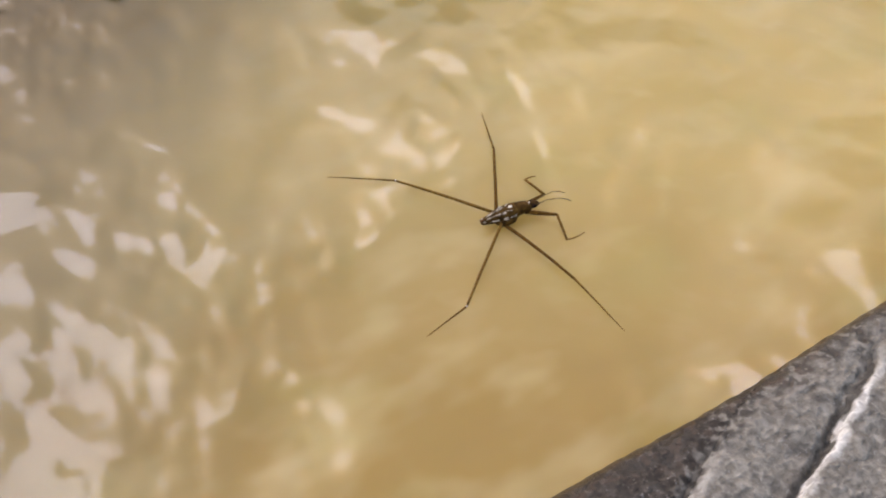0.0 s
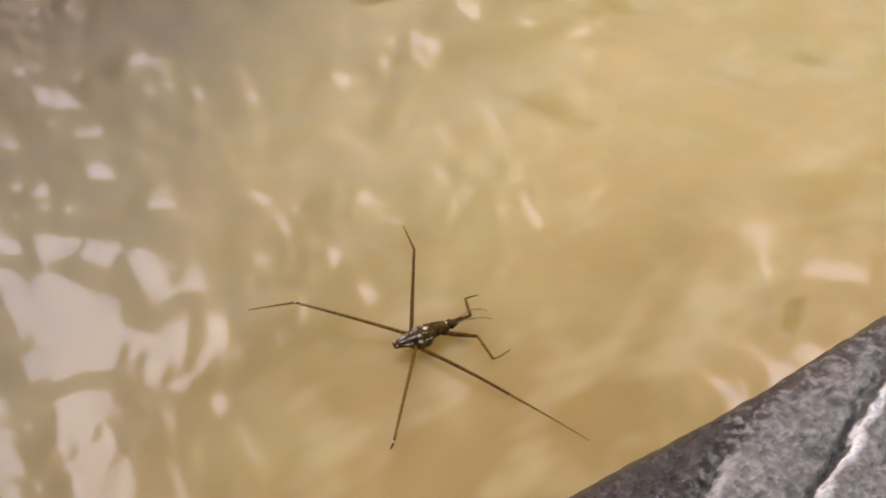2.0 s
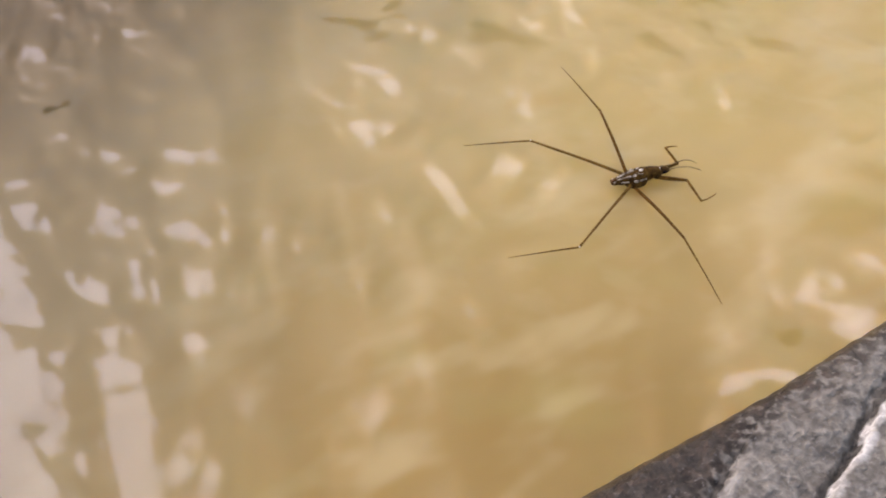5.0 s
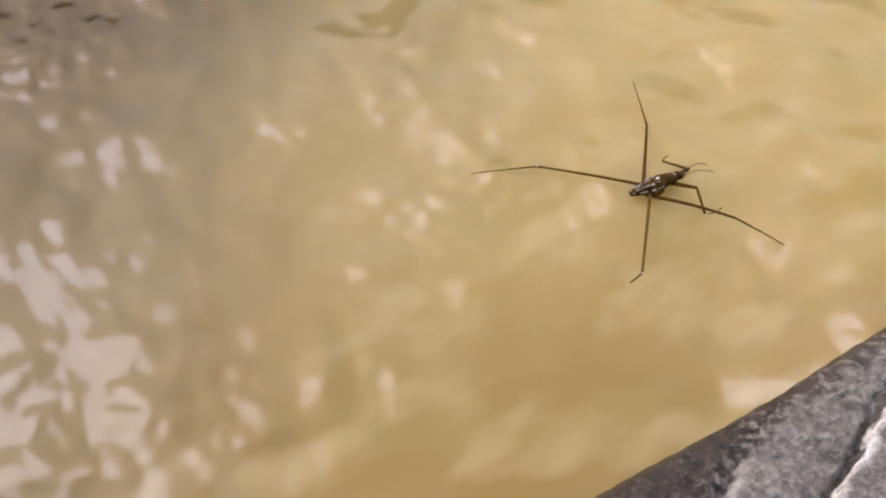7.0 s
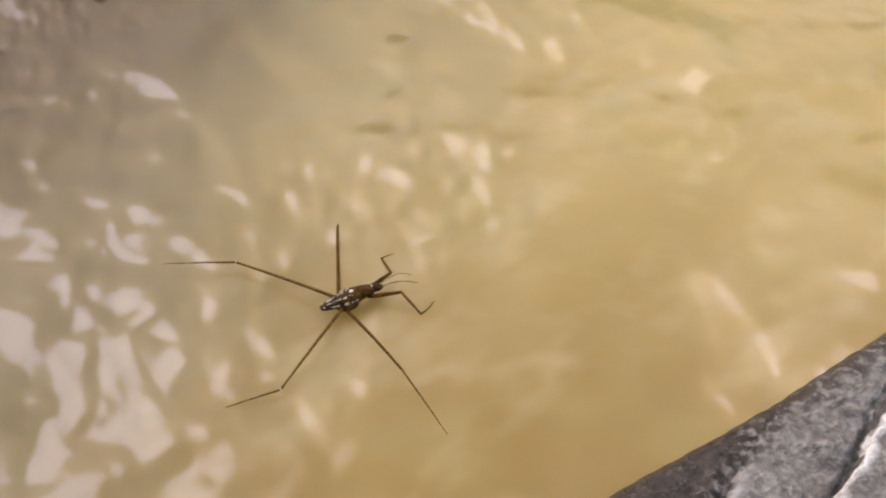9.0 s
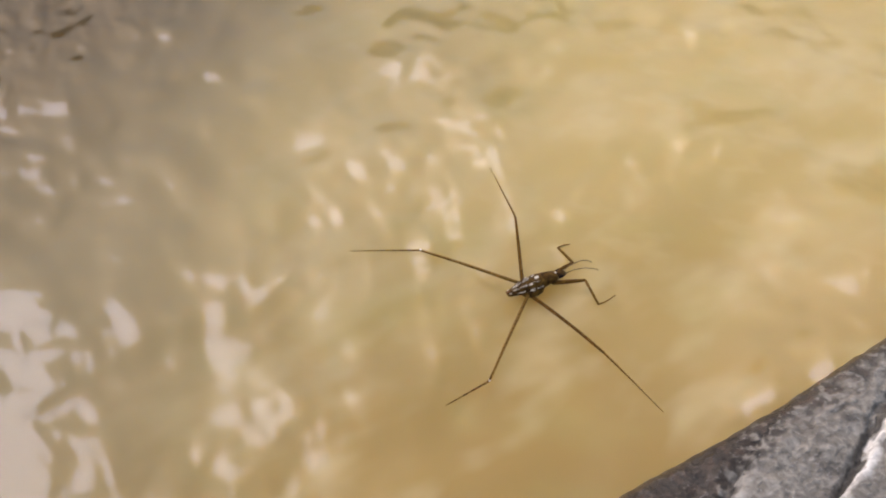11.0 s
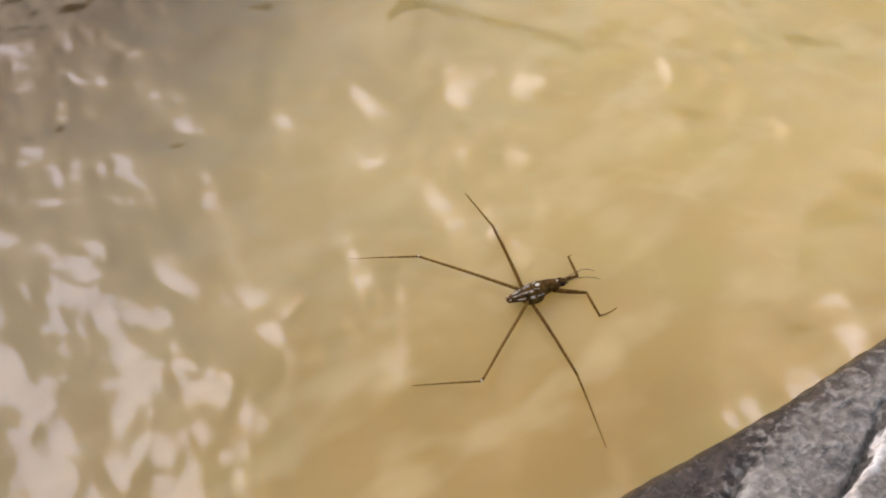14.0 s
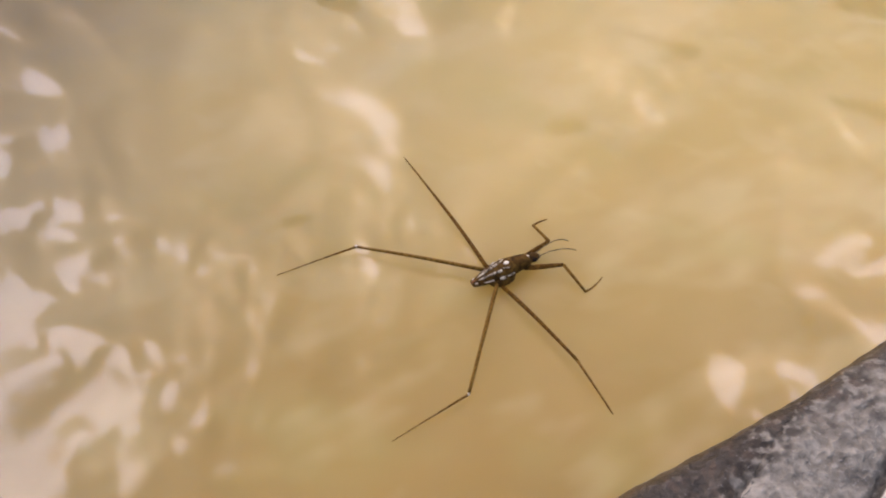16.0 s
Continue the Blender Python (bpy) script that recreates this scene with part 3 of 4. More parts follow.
def motions():
    # the stream carries its ripples past
    here = Vector((0.0, 0.24, 0.0))
    walk(water, [(t, Matrix.Translation(here + FLOW * SPEED * t) @ pose(0, 0, 0, 0, 0, FLOW_TURN)) for t in (0.0, 4.0, 8.0, 12.0, 16.0)])
    # the strider drifts with the stream and rows back
    walk(strider, [(t, pose(x, y, 0, 0, 0, a)) for t, x, y, a in (
        (0, 0.0199, 0.2416, 26.1), (0.1, 0.006, 0.2316, 27), (0.2, -0.0027, 0.2286, 26), (0.3, -0.0101, 0.2275, 26),
        (0.4, 0.0092, 0.2355, 27), (0.5, 0.0215, 0.238, 27.1), (0.6, 0.0302, 0.2371, 27), (0.7, 0.0313, 0.232, 26),
        (0.8, 0.0151, 0.2201, 26), (0.9, 0.0047, 0.2133, 29), (1, -0.0101, 0.2049, 32.1), (1.1, 0.0089, 0.2192, 32),
        (1.2, 0.0241, 0.2291, 29), (1.3, 0.0354, 0.2332, 28), (1.4, 0.0388, 0.2276, 28), (1.5, 0.0341, 0.22, 25.6),
        (1.6, 0.0199, 0.216, 25), (1.7, -0.0047, 0.2112, 26), (1.8, -0.0203, 0.2049, 26), (1.9, -0.0123, 0.1995, 26),
        (2, -0.0039, 0.2045, 26.7), (2.1, -0.0151, 0.2049, 27), (2.2, -0.0173, 0.1939, 25), (2.3, -0.0104, 0.1976, 26),
        (2.4, -0.0137, 0.2198, 28), (2.5, -0.0084, 0.2268, 23), (2.6, -0.0031, 0.2278, 22), (2.7, 0.0003, 0.2281, 21),
        (2.8, 0.0013, 0.2261, 21), (2.9, -0.0047, 0.2216, 23), (3, -0.0115, 0.2195, 26), (3.1, -0.0027, 0.2215, 26),
        (3.2, 0.0095, 0.2243, 25), (3.3, 0.0164, 0.2259, 25), (3.4, 0.0289, 0.2344, 25), (3.5, 0.038, 0.2383, 25.5),
        (3.6, 0.0496, 0.2402, 25), (3.7, 0.0508, 0.2373, 24), (3.8, 0.0383, 0.2257, 23), (3.9, 0.0273, 0.2233, 25),
        (4, 0.0106, 0.2186, 30.9), (4.1, -0.0016, 0.2175, 31), (4.2, -0.0144, 0.2157, 30), (4.3, -0.0044, 0.23, 28),
        (4.4, 0.0031, 0.2386, 27), (4.5, 0.0081, 0.242, 26.4), (4.6, 0.0149, 0.2436, 24), (4.7, 0.0285, 0.2412, 23),
        (4.8, 0.0354, 0.2461, 21), (4.9, 0.0403, 0.2519, 19), (5, 0.0457, 0.2555, 19), (5.1, 0.0459, 0.2583, 18),
        (5.2, 0.0381, 0.2596, 19), (5.3, 0.0332, 0.2611, 20), (5.4, 0.0264, 0.2599, 19), (5.5, 0.042, 0.2577, 18),
        (5.6, 0.0526, 0.2555, 20), (5.7, 0.0629, 0.2559, 22), (5.8, 0.0667, 0.257, 19), (5.9, 0.0692, 0.2622, 19),
        (6, 0.0631, 0.2621, 19), (6.1, 0.0515, 0.26, 20), (6.2, 0.0439, 0.2594, 22), (6.3, 0.0423, 0.263, 20),
        (6.4, 0.0597, 0.2822, 17), (6.5, 0.0643, 0.2897, 12), (6.6, 0.063, 0.27, 11), (6.7, 0.0652, 0.2587, 18),
        (6.8, 0.0679, 0.2697, 27), (6.9, 0.063, 0.2668, 28), (7, 0.0496, 0.2542, 27.2), (7.1, 0.031, 0.2372, 26),
        (7.2, 0.0182, 0.227, 24), (7.3, 0.0004, 0.2165, 25), (7.4, 0.0074, 0.2201, 27), (7.5, 0.0155, 0.2266, 25.1),
        (7.6, 0.0134, 0.2274, 18), (7.7, 0.0065, 0.2232, 19), (7.8, 0.0111, 0.2129, 25), (7.9, 0.0105, 0.2122, 28),
        (8, 0.0087, 0.2158, 33.4), (8.1, 0.0162, 0.229, 27), (8.2, 0.0197, 0.2444, 24), (8.3, 0.0218, 0.2438, 24),
        (8.4, 0.0282, 0.2384, 25), (8.5, 0.0312, 0.2362, 25), (8.6, 0.0311, 0.2349, 25), (8.7, 0.016, 0.2303, 24),
        (8.8, 0.0034, 0.2279, 25), (8.9, -0.016, 0.2232, 27), (9, -0.0239, 0.2209, 27), (9.1, -0.0022, 0.2206, 25),
        (9.2, 0.0061, 0.2203, 27), (9.3, 0.0093, 0.2198, 28), (9.4, 0.0134, 0.2205, 27), (9.5, 0.0133, 0.2206, 27),
        (9.6, -0.0002, 0.2167, 28), (9.7, -0.0098, 0.2168, 27), (9.8, -0.0288, 0.2159, 27), (9.9, -0.0363, 0.2127, 28),
        (10, -0.0175, 0.2121, 30), (10.1, -0.0121, 0.214, 31), (10.2, -0.0091, 0.2147, 28), (10.3, -0.0052, 0.2156, 27),
        (10.4, 0.0123, 0.2163, 28), (10.5, 0.0253, 0.2191, 28.1), (10.6, 0.0294, 0.2215, 27), (10.7, 0.0309, 0.225, 26),
        (10.8, 0.033, 0.2263, 25), (10.9, 0.0299, 0.2268, 25), (11, 0.0184, 0.2262, 26.4), (11.1, 0.0108, 0.2249, 27),
        (11.2, 0.0006, 0.2215, 26), (11.3, 0.0129, 0.2171, 26), (11.4, 0.0203, 0.2126, 28), (11.5, 0.0265, 0.2106, 28.4),
        (11.6, 0.0277, 0.2094, 28), (11.7, 0.027, 0.2123, 27), (11.8, 0.0176, 0.21, 28), (11.9, 0.0027, 0.2056, 29),
        (12, -0.0078, 0.2033, 31.2), (12.1, -0.0131, 0.2039, 29), (12.2, 0.001, 0.221, 26), (12.3, 0.0023, 0.2261, 21),
        (12.4, -0.0023, 0.2041, 20), (12.5, -0.0029, 0.1921, 27), (12.6, -0.0039, 0.1993, 37), (12.7, -0.0073, 0.213, 38),
        (12.8, -0.0145, 0.2207, 33), (12.9, -0.0051, 0.2314, 28), (13, 0.0081, 0.2409, 26.3), (13.1, 0.0205, 0.2449, 25),
        (13.2, 0.0246, 0.2445, 24), (13.3, 0.033, 0.2392, 25), (13.4, 0.0382, 0.2372, 25), (13.5, 0.0396, 0.2369, 25.8),
        (13.6, 0.027, 0.2316, 24), (13.7, 0.0165, 0.2293, 25), (13.8, -0.0008, 0.2248, 27), (13.9, -0.0067, 0.2227, 27),
        (14, 0.0171, 0.2231, 23.2), (14.1, 0.0274, 0.2224, 26), (14.2, 0.0327, 0.222, 27), (14.3, 0.0389, 0.2228, 27),
        (14.4, 0.0408, 0.2231, 26), (14.5, 0.0295, 0.2196, 25.7), (14.6, 0.0217, 0.2196, 26), (14.7, 0.0048, 0.2189, 26),
        (14.8, -0.0007, 0.2158, 26), (14.9, 0.0203, 0.2153, 28), (15, 0.0272, 0.2183, 26.2), (15.1, 0.0327, 0.2182, 26),
        (15.2, 0.0388, 0.2193, 25), (15.3, 0.0416, 0.2204, 25), (15.4, 0.0361, 0.2196, 26), (15.5, 0.028, 0.2174, 27.4),
        (15.6, 0.0152, 0.2109, 28), (15.7, 0.0054, 0.2081, 27), (15.8, -0.0032, 0.2051, 28), (15.9, 0.0113, 0.2136, 30),
        (16, 0.0182, 0.2188, 31.2),
    )])
    hind_left, middle_left, hind_right, middle_right = strider_legs
    walk(hind_left[0], [(t, hinge(-0.6, 1.9, 2, e, a)) for t, e, a in (
        (0, 2, 126.5), (0.1, -2.3, 123.4), (0.2, -2.4, 127.6), (0.3, -2.4, 133.6), (0.4, -2.1, 133.2), (0.5, -0.1, 134.5), (0.6, 2.6, 134.5), (0.7, 2.6, 140.6),
        (0.8, 2.6, 127.6), (0.9, 1.9, 127.4), (1, -3.7, 132.6), (1.1, 2.6, 122.5), (1.2, -1, 136.3), (1.3, 2.6, 128.5), (1.4, 2.6, 121.4), (1.5, 2.8, 130),
        (1.6, 2.6, 136.7), (1.7, 2.6, 137.8), (1.8, -1.3, 138.8), (1.9, -2.2, 135.7), (2, -4.8, 137.1), (2.1, -2.1, 141.6), (2.2, -2.4, 122.8), (2.3, 2.6, 131.8),
        (2.4, 2.6, 137.7), (2.5, -9.7, 142), (2.6, -2.4, 137.7), (2.7, -1.5, 132.7), (2.8, -1.4, 135.7), (2.9, 2.5, 131.8), (3, -2.6, 132.3), (3.1, -2.2, 133.5),
        (3.2, -0.1, 133.4), (3.3, -9.8, 160.3), (3.4, -9.8, 157.7), (3.5, 2.9, 139.6), (3.6, 2.6, 139.6), (3.7, 2.6, 139.6), (3.8, -9.8, 157.3), (3.9, -8.8, 158.3),
        (4, 2.8, 136.8), (4.1, 2.6, 145.9), (4.2, 2.6, 143.8), (4.3, 2.6, 139.7), (4.4, 2.6, 143.7), (4.5, 2.7, 142), (4.6, 1.2, 145), (4.7, 2.6, 141.6),
        (4.8, 2.6, 132.5), (4.9, 2.6, 133.5), (5, 2.6, 129.4), (5.1, 2.6, 134.4), (5.2, 2.5, 125.5), (5.3, 2.5, 126.5), (5.4, 2.4, 124.6), (5.5, -2.2, 137.2),
        (5.6, 2.6, 128.4), (5.7, 2.6, 127.3), (5.8, 2.6, 131.4), (5.9, 2.6, 129.3), (6, 2.6, 127.3), (6.1, 2.5, 118.4), (6.2, -1.3, 125.2), (6.3, 2.6, 130.4),
        (6.4, 2.6, 142.4), (6.5, 2.4, 137.5), (6.6, -2.7, 120.6), (6.7, -2.6, 110.3), (6.8, -5.3, 159.7), (6.9, -9.8, 149.3), (7, 2.8, 134.6), (7.1, 2.6, 116.4),
        (7.2, -2.4, 115.5), (7.3, -2.4, 116.6), (7.4, -1.1, 130.3), (7.5, 2.6, 129.2), (7.6, -2.5, 131.7), (7.7, -1.6, 117.7), (7.8, -1.3, 117.5), (7.9, -0.9, 129.2),
        (8, 2.7, 127.1), (8.1, -1, 141.4), (8.2, 2.6, 144.6), (8.3, 2.6, 138.6), (8.4, 2.6, 139.6), (8.5, 2.6, 139.6), (8.6, 2.6, 132.5), (8.7, 2.6, 125.5),
        (8.8, 2.5, 120.6), (8.9, -2.4, 127.6), (9, -0.5, 127.7), (9.1, -2.3, 130.5), (9.2, -1.1, 127.4), (9.3, 2.6, 123.6), (9.4, 2.6, 130.6), (9.5, 2.6, 132.6),
        (9.6, 2.6, 123.6), (9.7, 2.6, 127.7), (9.8, 0.5, 129.8), (9.9, -2.5, 128.8), (10, -2.1, 132.5), (10.1, 0.8, 126.5), (10.2, 2.6, 131.7), (10.3, -2.3, 123.5),
        (10.4, 1.2, 133.2), (10.5, 2.8, 131.4), (10.6, 2.6, 132.6), (10.7, 2.6, 133.6), (10.8, 2.6, 129.5), (10.9, 2.6, 134.6), (11, 2.7, 125.4), (11.1, 2.6, 126.6),
        (11.2, 2.6, 124.6), (11.3, -1.6, 137), (11.4, 2.6, 128.6), (11.5, 2.7, 130.1), (11.6, 2.6, 131.6), (11.7, 2.6, 129.6), (11.8, 2.6, 127.6), (11.9, 2.6, 118.6),
        (12, -1.9, 127.2), (12.1, 2.6, 130.7), (12.2, 2.6, 142.8), (12.3, 2.6, 137.7), (12.4, -2.5, 120.8), (12.5, -0, 114), (12.6, 0.4, 139.5), (12.7, -9.8, 153.6),
        (12.8, -3.1, 166.5), (12.9, 2.6, 145.7), (13, 2.8, 139.6), (13.1, 2.6, 140.6), (13.2, 2.6, 138.6), (13.3, 2.6, 139.6), (13.4, 2.6, 139.6), (13.5, 2.8, 133.8),
        (13.6, 2.6, 125.5), (13.7, 2.6, 120.5), (13.8, -2.2, 127.4), (13.9, -0.3, 127.5), (14, 0.6, 130.6), (14.1, -0.9, 127.1), (14.2, 2.6, 123.5), (14.3, 2.6, 130.5),
        (14.4, 2.6, 132.6), (14.5, 2.6, 125.3), (14.6, 2.6, 127.6), (14.7, 0.8, 129.5), (14.8, -2.2, 128.5), (14.9, -1.5, 131.9), (15, 2.6, 130.5), (15.1, 2.6, 131.6),
        (15.2, 2.6, 132.6), (15.3, 2.6, 129.6), (15.4, 2.6, 135.6), (15.5, 2.7, 133.4), (15.6, 2.6, 131.7), (15.7, 0.9, 134.5), (15.8, 2.6, 134.8), (15.9, 2.6, 135.7),
        (16, 2.6, 133.7),
    )])
    walk(hind_left[1], [(t, hinge(26.5, 0, 0, e, a)) for t, e, a in (
        (0, 1.4, 18.8), (0.5, 8.4, 18.9), (1, 16.8, 3.8), (1.5, -1, 25.1), (2, 24.8, 10.5), (2.5, 39.1, 3.7), (3, 14.3, 11.2), (3.5, 0.4, 53.2),
        (4, -0.6, 16.9), (4.5, 0.2, 35.8), (7, 0.5, 23), (7.5, -0.8, 25.2), (8, -0.6, 25.5), (10.5, -0.9, 29.8), (11, -0.6, 26.1), (11.5, -0.7, 27.8),
        (12, 16.4, 6.1), (12.5, 7.2, 9.7), (13, -0.7, 38.9), (13.5, -0.5, 24.7), (14, 4.9, 22.4), (14.5, -0.7, 32.3), (15, -0.3, 27.1), (15.5, -0.1, 24.8),
        (16, -0.2, 40.7),
    )])
    walk(middle_left[0], [(t, hinge(0.2, 2.3, 1.2, e, a)) for t, e, a in (
        (0, 1, 63.1), (0.1, 1, 65.8), (0.2, 0.3, 57.8), (0.3, 1, 81.1), (0.4, 1, 95.4), (0.5, 1.4, 81.4), (0.6, -3.7, 86.4), (0.7, -3, 97.2),
        (0.8, -4.8, 60.7), (0.9, -4.6, 63.7), (1, 1.1, 67.6), (1.1, 1, 134.8), (1.2, 1, 93.8), (1.3, -4.3, 71.5), (1.4, -4.5, 66.5), (1.5, 1.1, 58.8),
        (1.6, 1, 48.4), (1.7, -4.7, 61.8), (1.8, 1, 61.8), (1.9, 1, 101.9), (2, -8.5, 62.1), (2.1, -0.8, 33.3), (2.2, -4.2, 70), (2.3, -3.4, 87.9),
        (2.4, 0.8, 69.8), (2.5, -13.2, 93.4), (2.6, 1, 66.9), (2.7, -5.5, 67.9), (2.8, -4.5, 67.9), (2.9, -4, 53.7), (3, -5.4, 38.2), (3.1, -2.6, 107.4),
        (3.2, 1, 84.8), (3.3, 1, 77.7), (3.4, 1, 103.7), (3.5, -7.2, 84.3), (3.6, -3.7, 86.3), (3.7, -3.6, 87.3), (3.8, 0.5, 64.6), (3.9, 1, 49.6),
        (4, -2.3, 61.3), (4.1, -4.8, 58.6), (4.2, -4, 54.7), (4.3, -1.5, 120.6), (4.4, 1, 83.8), (4.5, 1.2, 44.2), (4.6, 1, 83.8), (4.7, 1, 84.7),
        (4.8, -4.4, 74.7), (4.9, -4.5, 71.8), (5, -4.1, 83.7), (5.1, -4.2, 80.7), (5.2, 0.4, 66.8), (5.3, -0.1, 51.7), (5.4, 1, 56.7), (5.5, 1, 93.8),
        (5.6, 0.9, 79.6), (5.7, 0.5, 68.5), (5.8, 0.4, 64.6), (5.9, 0.4, 66.6), (6, 0, 55.6), (6.1, -5.1, 57.6), (6.2, -5.6, 44.4), (6.3, 1, 73.9),
        (6.4, 1, 90.6), (6.5, 0.2, 64.8), (6.6, -4.6, 71.9), (6.7, -4.7, 68.6), (6.8, 1, 91), (6.9, 1, 79.2), (7, 1.2, 54.5), (7.1, 1, 74.8),
        (7.2, 0.6, 66.7), (7.3, 0.2, 53.7), (7.4, -2.8, 100.4), (7.5, -0, 76.4), (7.6, 0.1, 53.8), (7.7, 1, 63.9), (7.8, -4.2, 72.8), (7.9, 0.9, 70.7),
        (8, -11.1, 79.5), (8.1, 1, 106.8), (8.2, -0.9, 83.7), (8.3, -0, 51.6), (8.4, 1, 90.2), (8.5, 1, 88.7), (8.6, -3.7, 85.5), (8.7, 0.5, 64.7),
        (8.8, 0.5, 62.8), (8.9, 1, 34.2), (9, 0.6, 65.9), (9.1, 1, 82.2), (9.2, 0.1, 77.7), (9.3, -1, 75.7), (9.4, 1, 81.7), (9.5, 1, 85.8),
        (9.6, 0, 50.6), (9.7, 1, 61.8), (9.8, -0.3, 43.6), (9.9, 0.8, 69), (10, 1, 81.9), (10.1, -5, 76.8), (10.2, 0.9, 72.8), (10.3, -4.5, 65.8),
        (10.4, -2.8, 98.3), (10.5, -4.5, 81.9), (10.6, -4.1, 74.5), (10.7, -4.3, 71.6), (10.8, -3.7, 83.5), (10.9, -3.9, 80.6), (11, 1, 65.1), (11.1, 0, 51.6),
        (11.2, 1, 56.7), (11.3, 1, 93.9), (11.4, 1, 79.6), (11.5, -4.9, 70.1), (11.6, 0.7, 64.5), (11.7, 0.7, 66.6), (11.8, 0.3, 55.6), (11.9, -4.8, 57.6),
        (12, -4.7, 44.9), (12.1, 1, 74), (12.2, 1, 91), (12.3, 0.5, 64.9), (12.4, -4.2, 72), (12.5, -13.4, 72), (12.6, -3.3, 84.4), (12.7, 1, 83.6),
        (12.8, -5.1, 53.6), (12.9, -1.5, 119.6), (13, 1.5, 93.5), (13.1, 0.6, 68.7), (13.2, -0.1, 51.6), (13.3, 1, 90.2), (13.4, 1, 88.6), (13.5, -9.4, 87.9),
        (13.6, 0.5, 64.7), (13.7, 0.5, 62.7), (13.8, 1, 34.2), (13.9, 0.6, 65.8), (14, 1.5, 83), (14.1, 0.1, 77.5), (14.2, -1, 75.5), (14.3, 1, 81.5),
        (14.4, 1, 85.6), (14.5, 1.1, 53.2), (14.6, 1, 61.7), (14.7, -0.3, 43.5), (14.8, 0.8, 68.8), (14.9, 1, 81.6), (15, 1.1, 78.1), (15.1, 0.9, 72.5),
        (15.2, -3, 76.5), (15.3, 1, 76.5), (15.4, 0.7, 66.5), (15.5, 1, 53.6), (15.6, 0.6, 63.6), (15.7, -5.2, 51.6), (15.8, 0.5, 60.7), (15.9, -2.6, 100.2),
        (16, 1.4, 85.5),
    )])
    walk(middle_left[1], [(t, hinge(22.8, 0, 0, e, a)) for t, e, a in (
        (0, 1, 11.4), (0.5, 2.4, 9.1), (1, 0.5, 7.6), (1.5, 2.1, 18.1), (2, 30, 15.1), (2.5, 28.3, 21.6), (3, 13.3, 20.9), (3.5, 18.4, 3.2),
        (4, 10.6, 13.8), (4.5, 1.1, 16.6), (7, 0.6, 13.9), (7.5, 3.9, 12.5), (8, 30.1, -1), (10.5, 18.8, 2.6), (11, 0.4, 15.5), (11.5, 13.8, 11.1),
        (12, 11.1, 16.5), (12.5, 33.4, 4.4), (13, 0, 26.1), (13.5, 23.5, 2.4), (14, 2.5, 10.8), (14.5, 0.9, 10.4), (15, 2.8, 3), (15.5, 1.3, 12.7),
        (16, 2, 1.7),
    )])
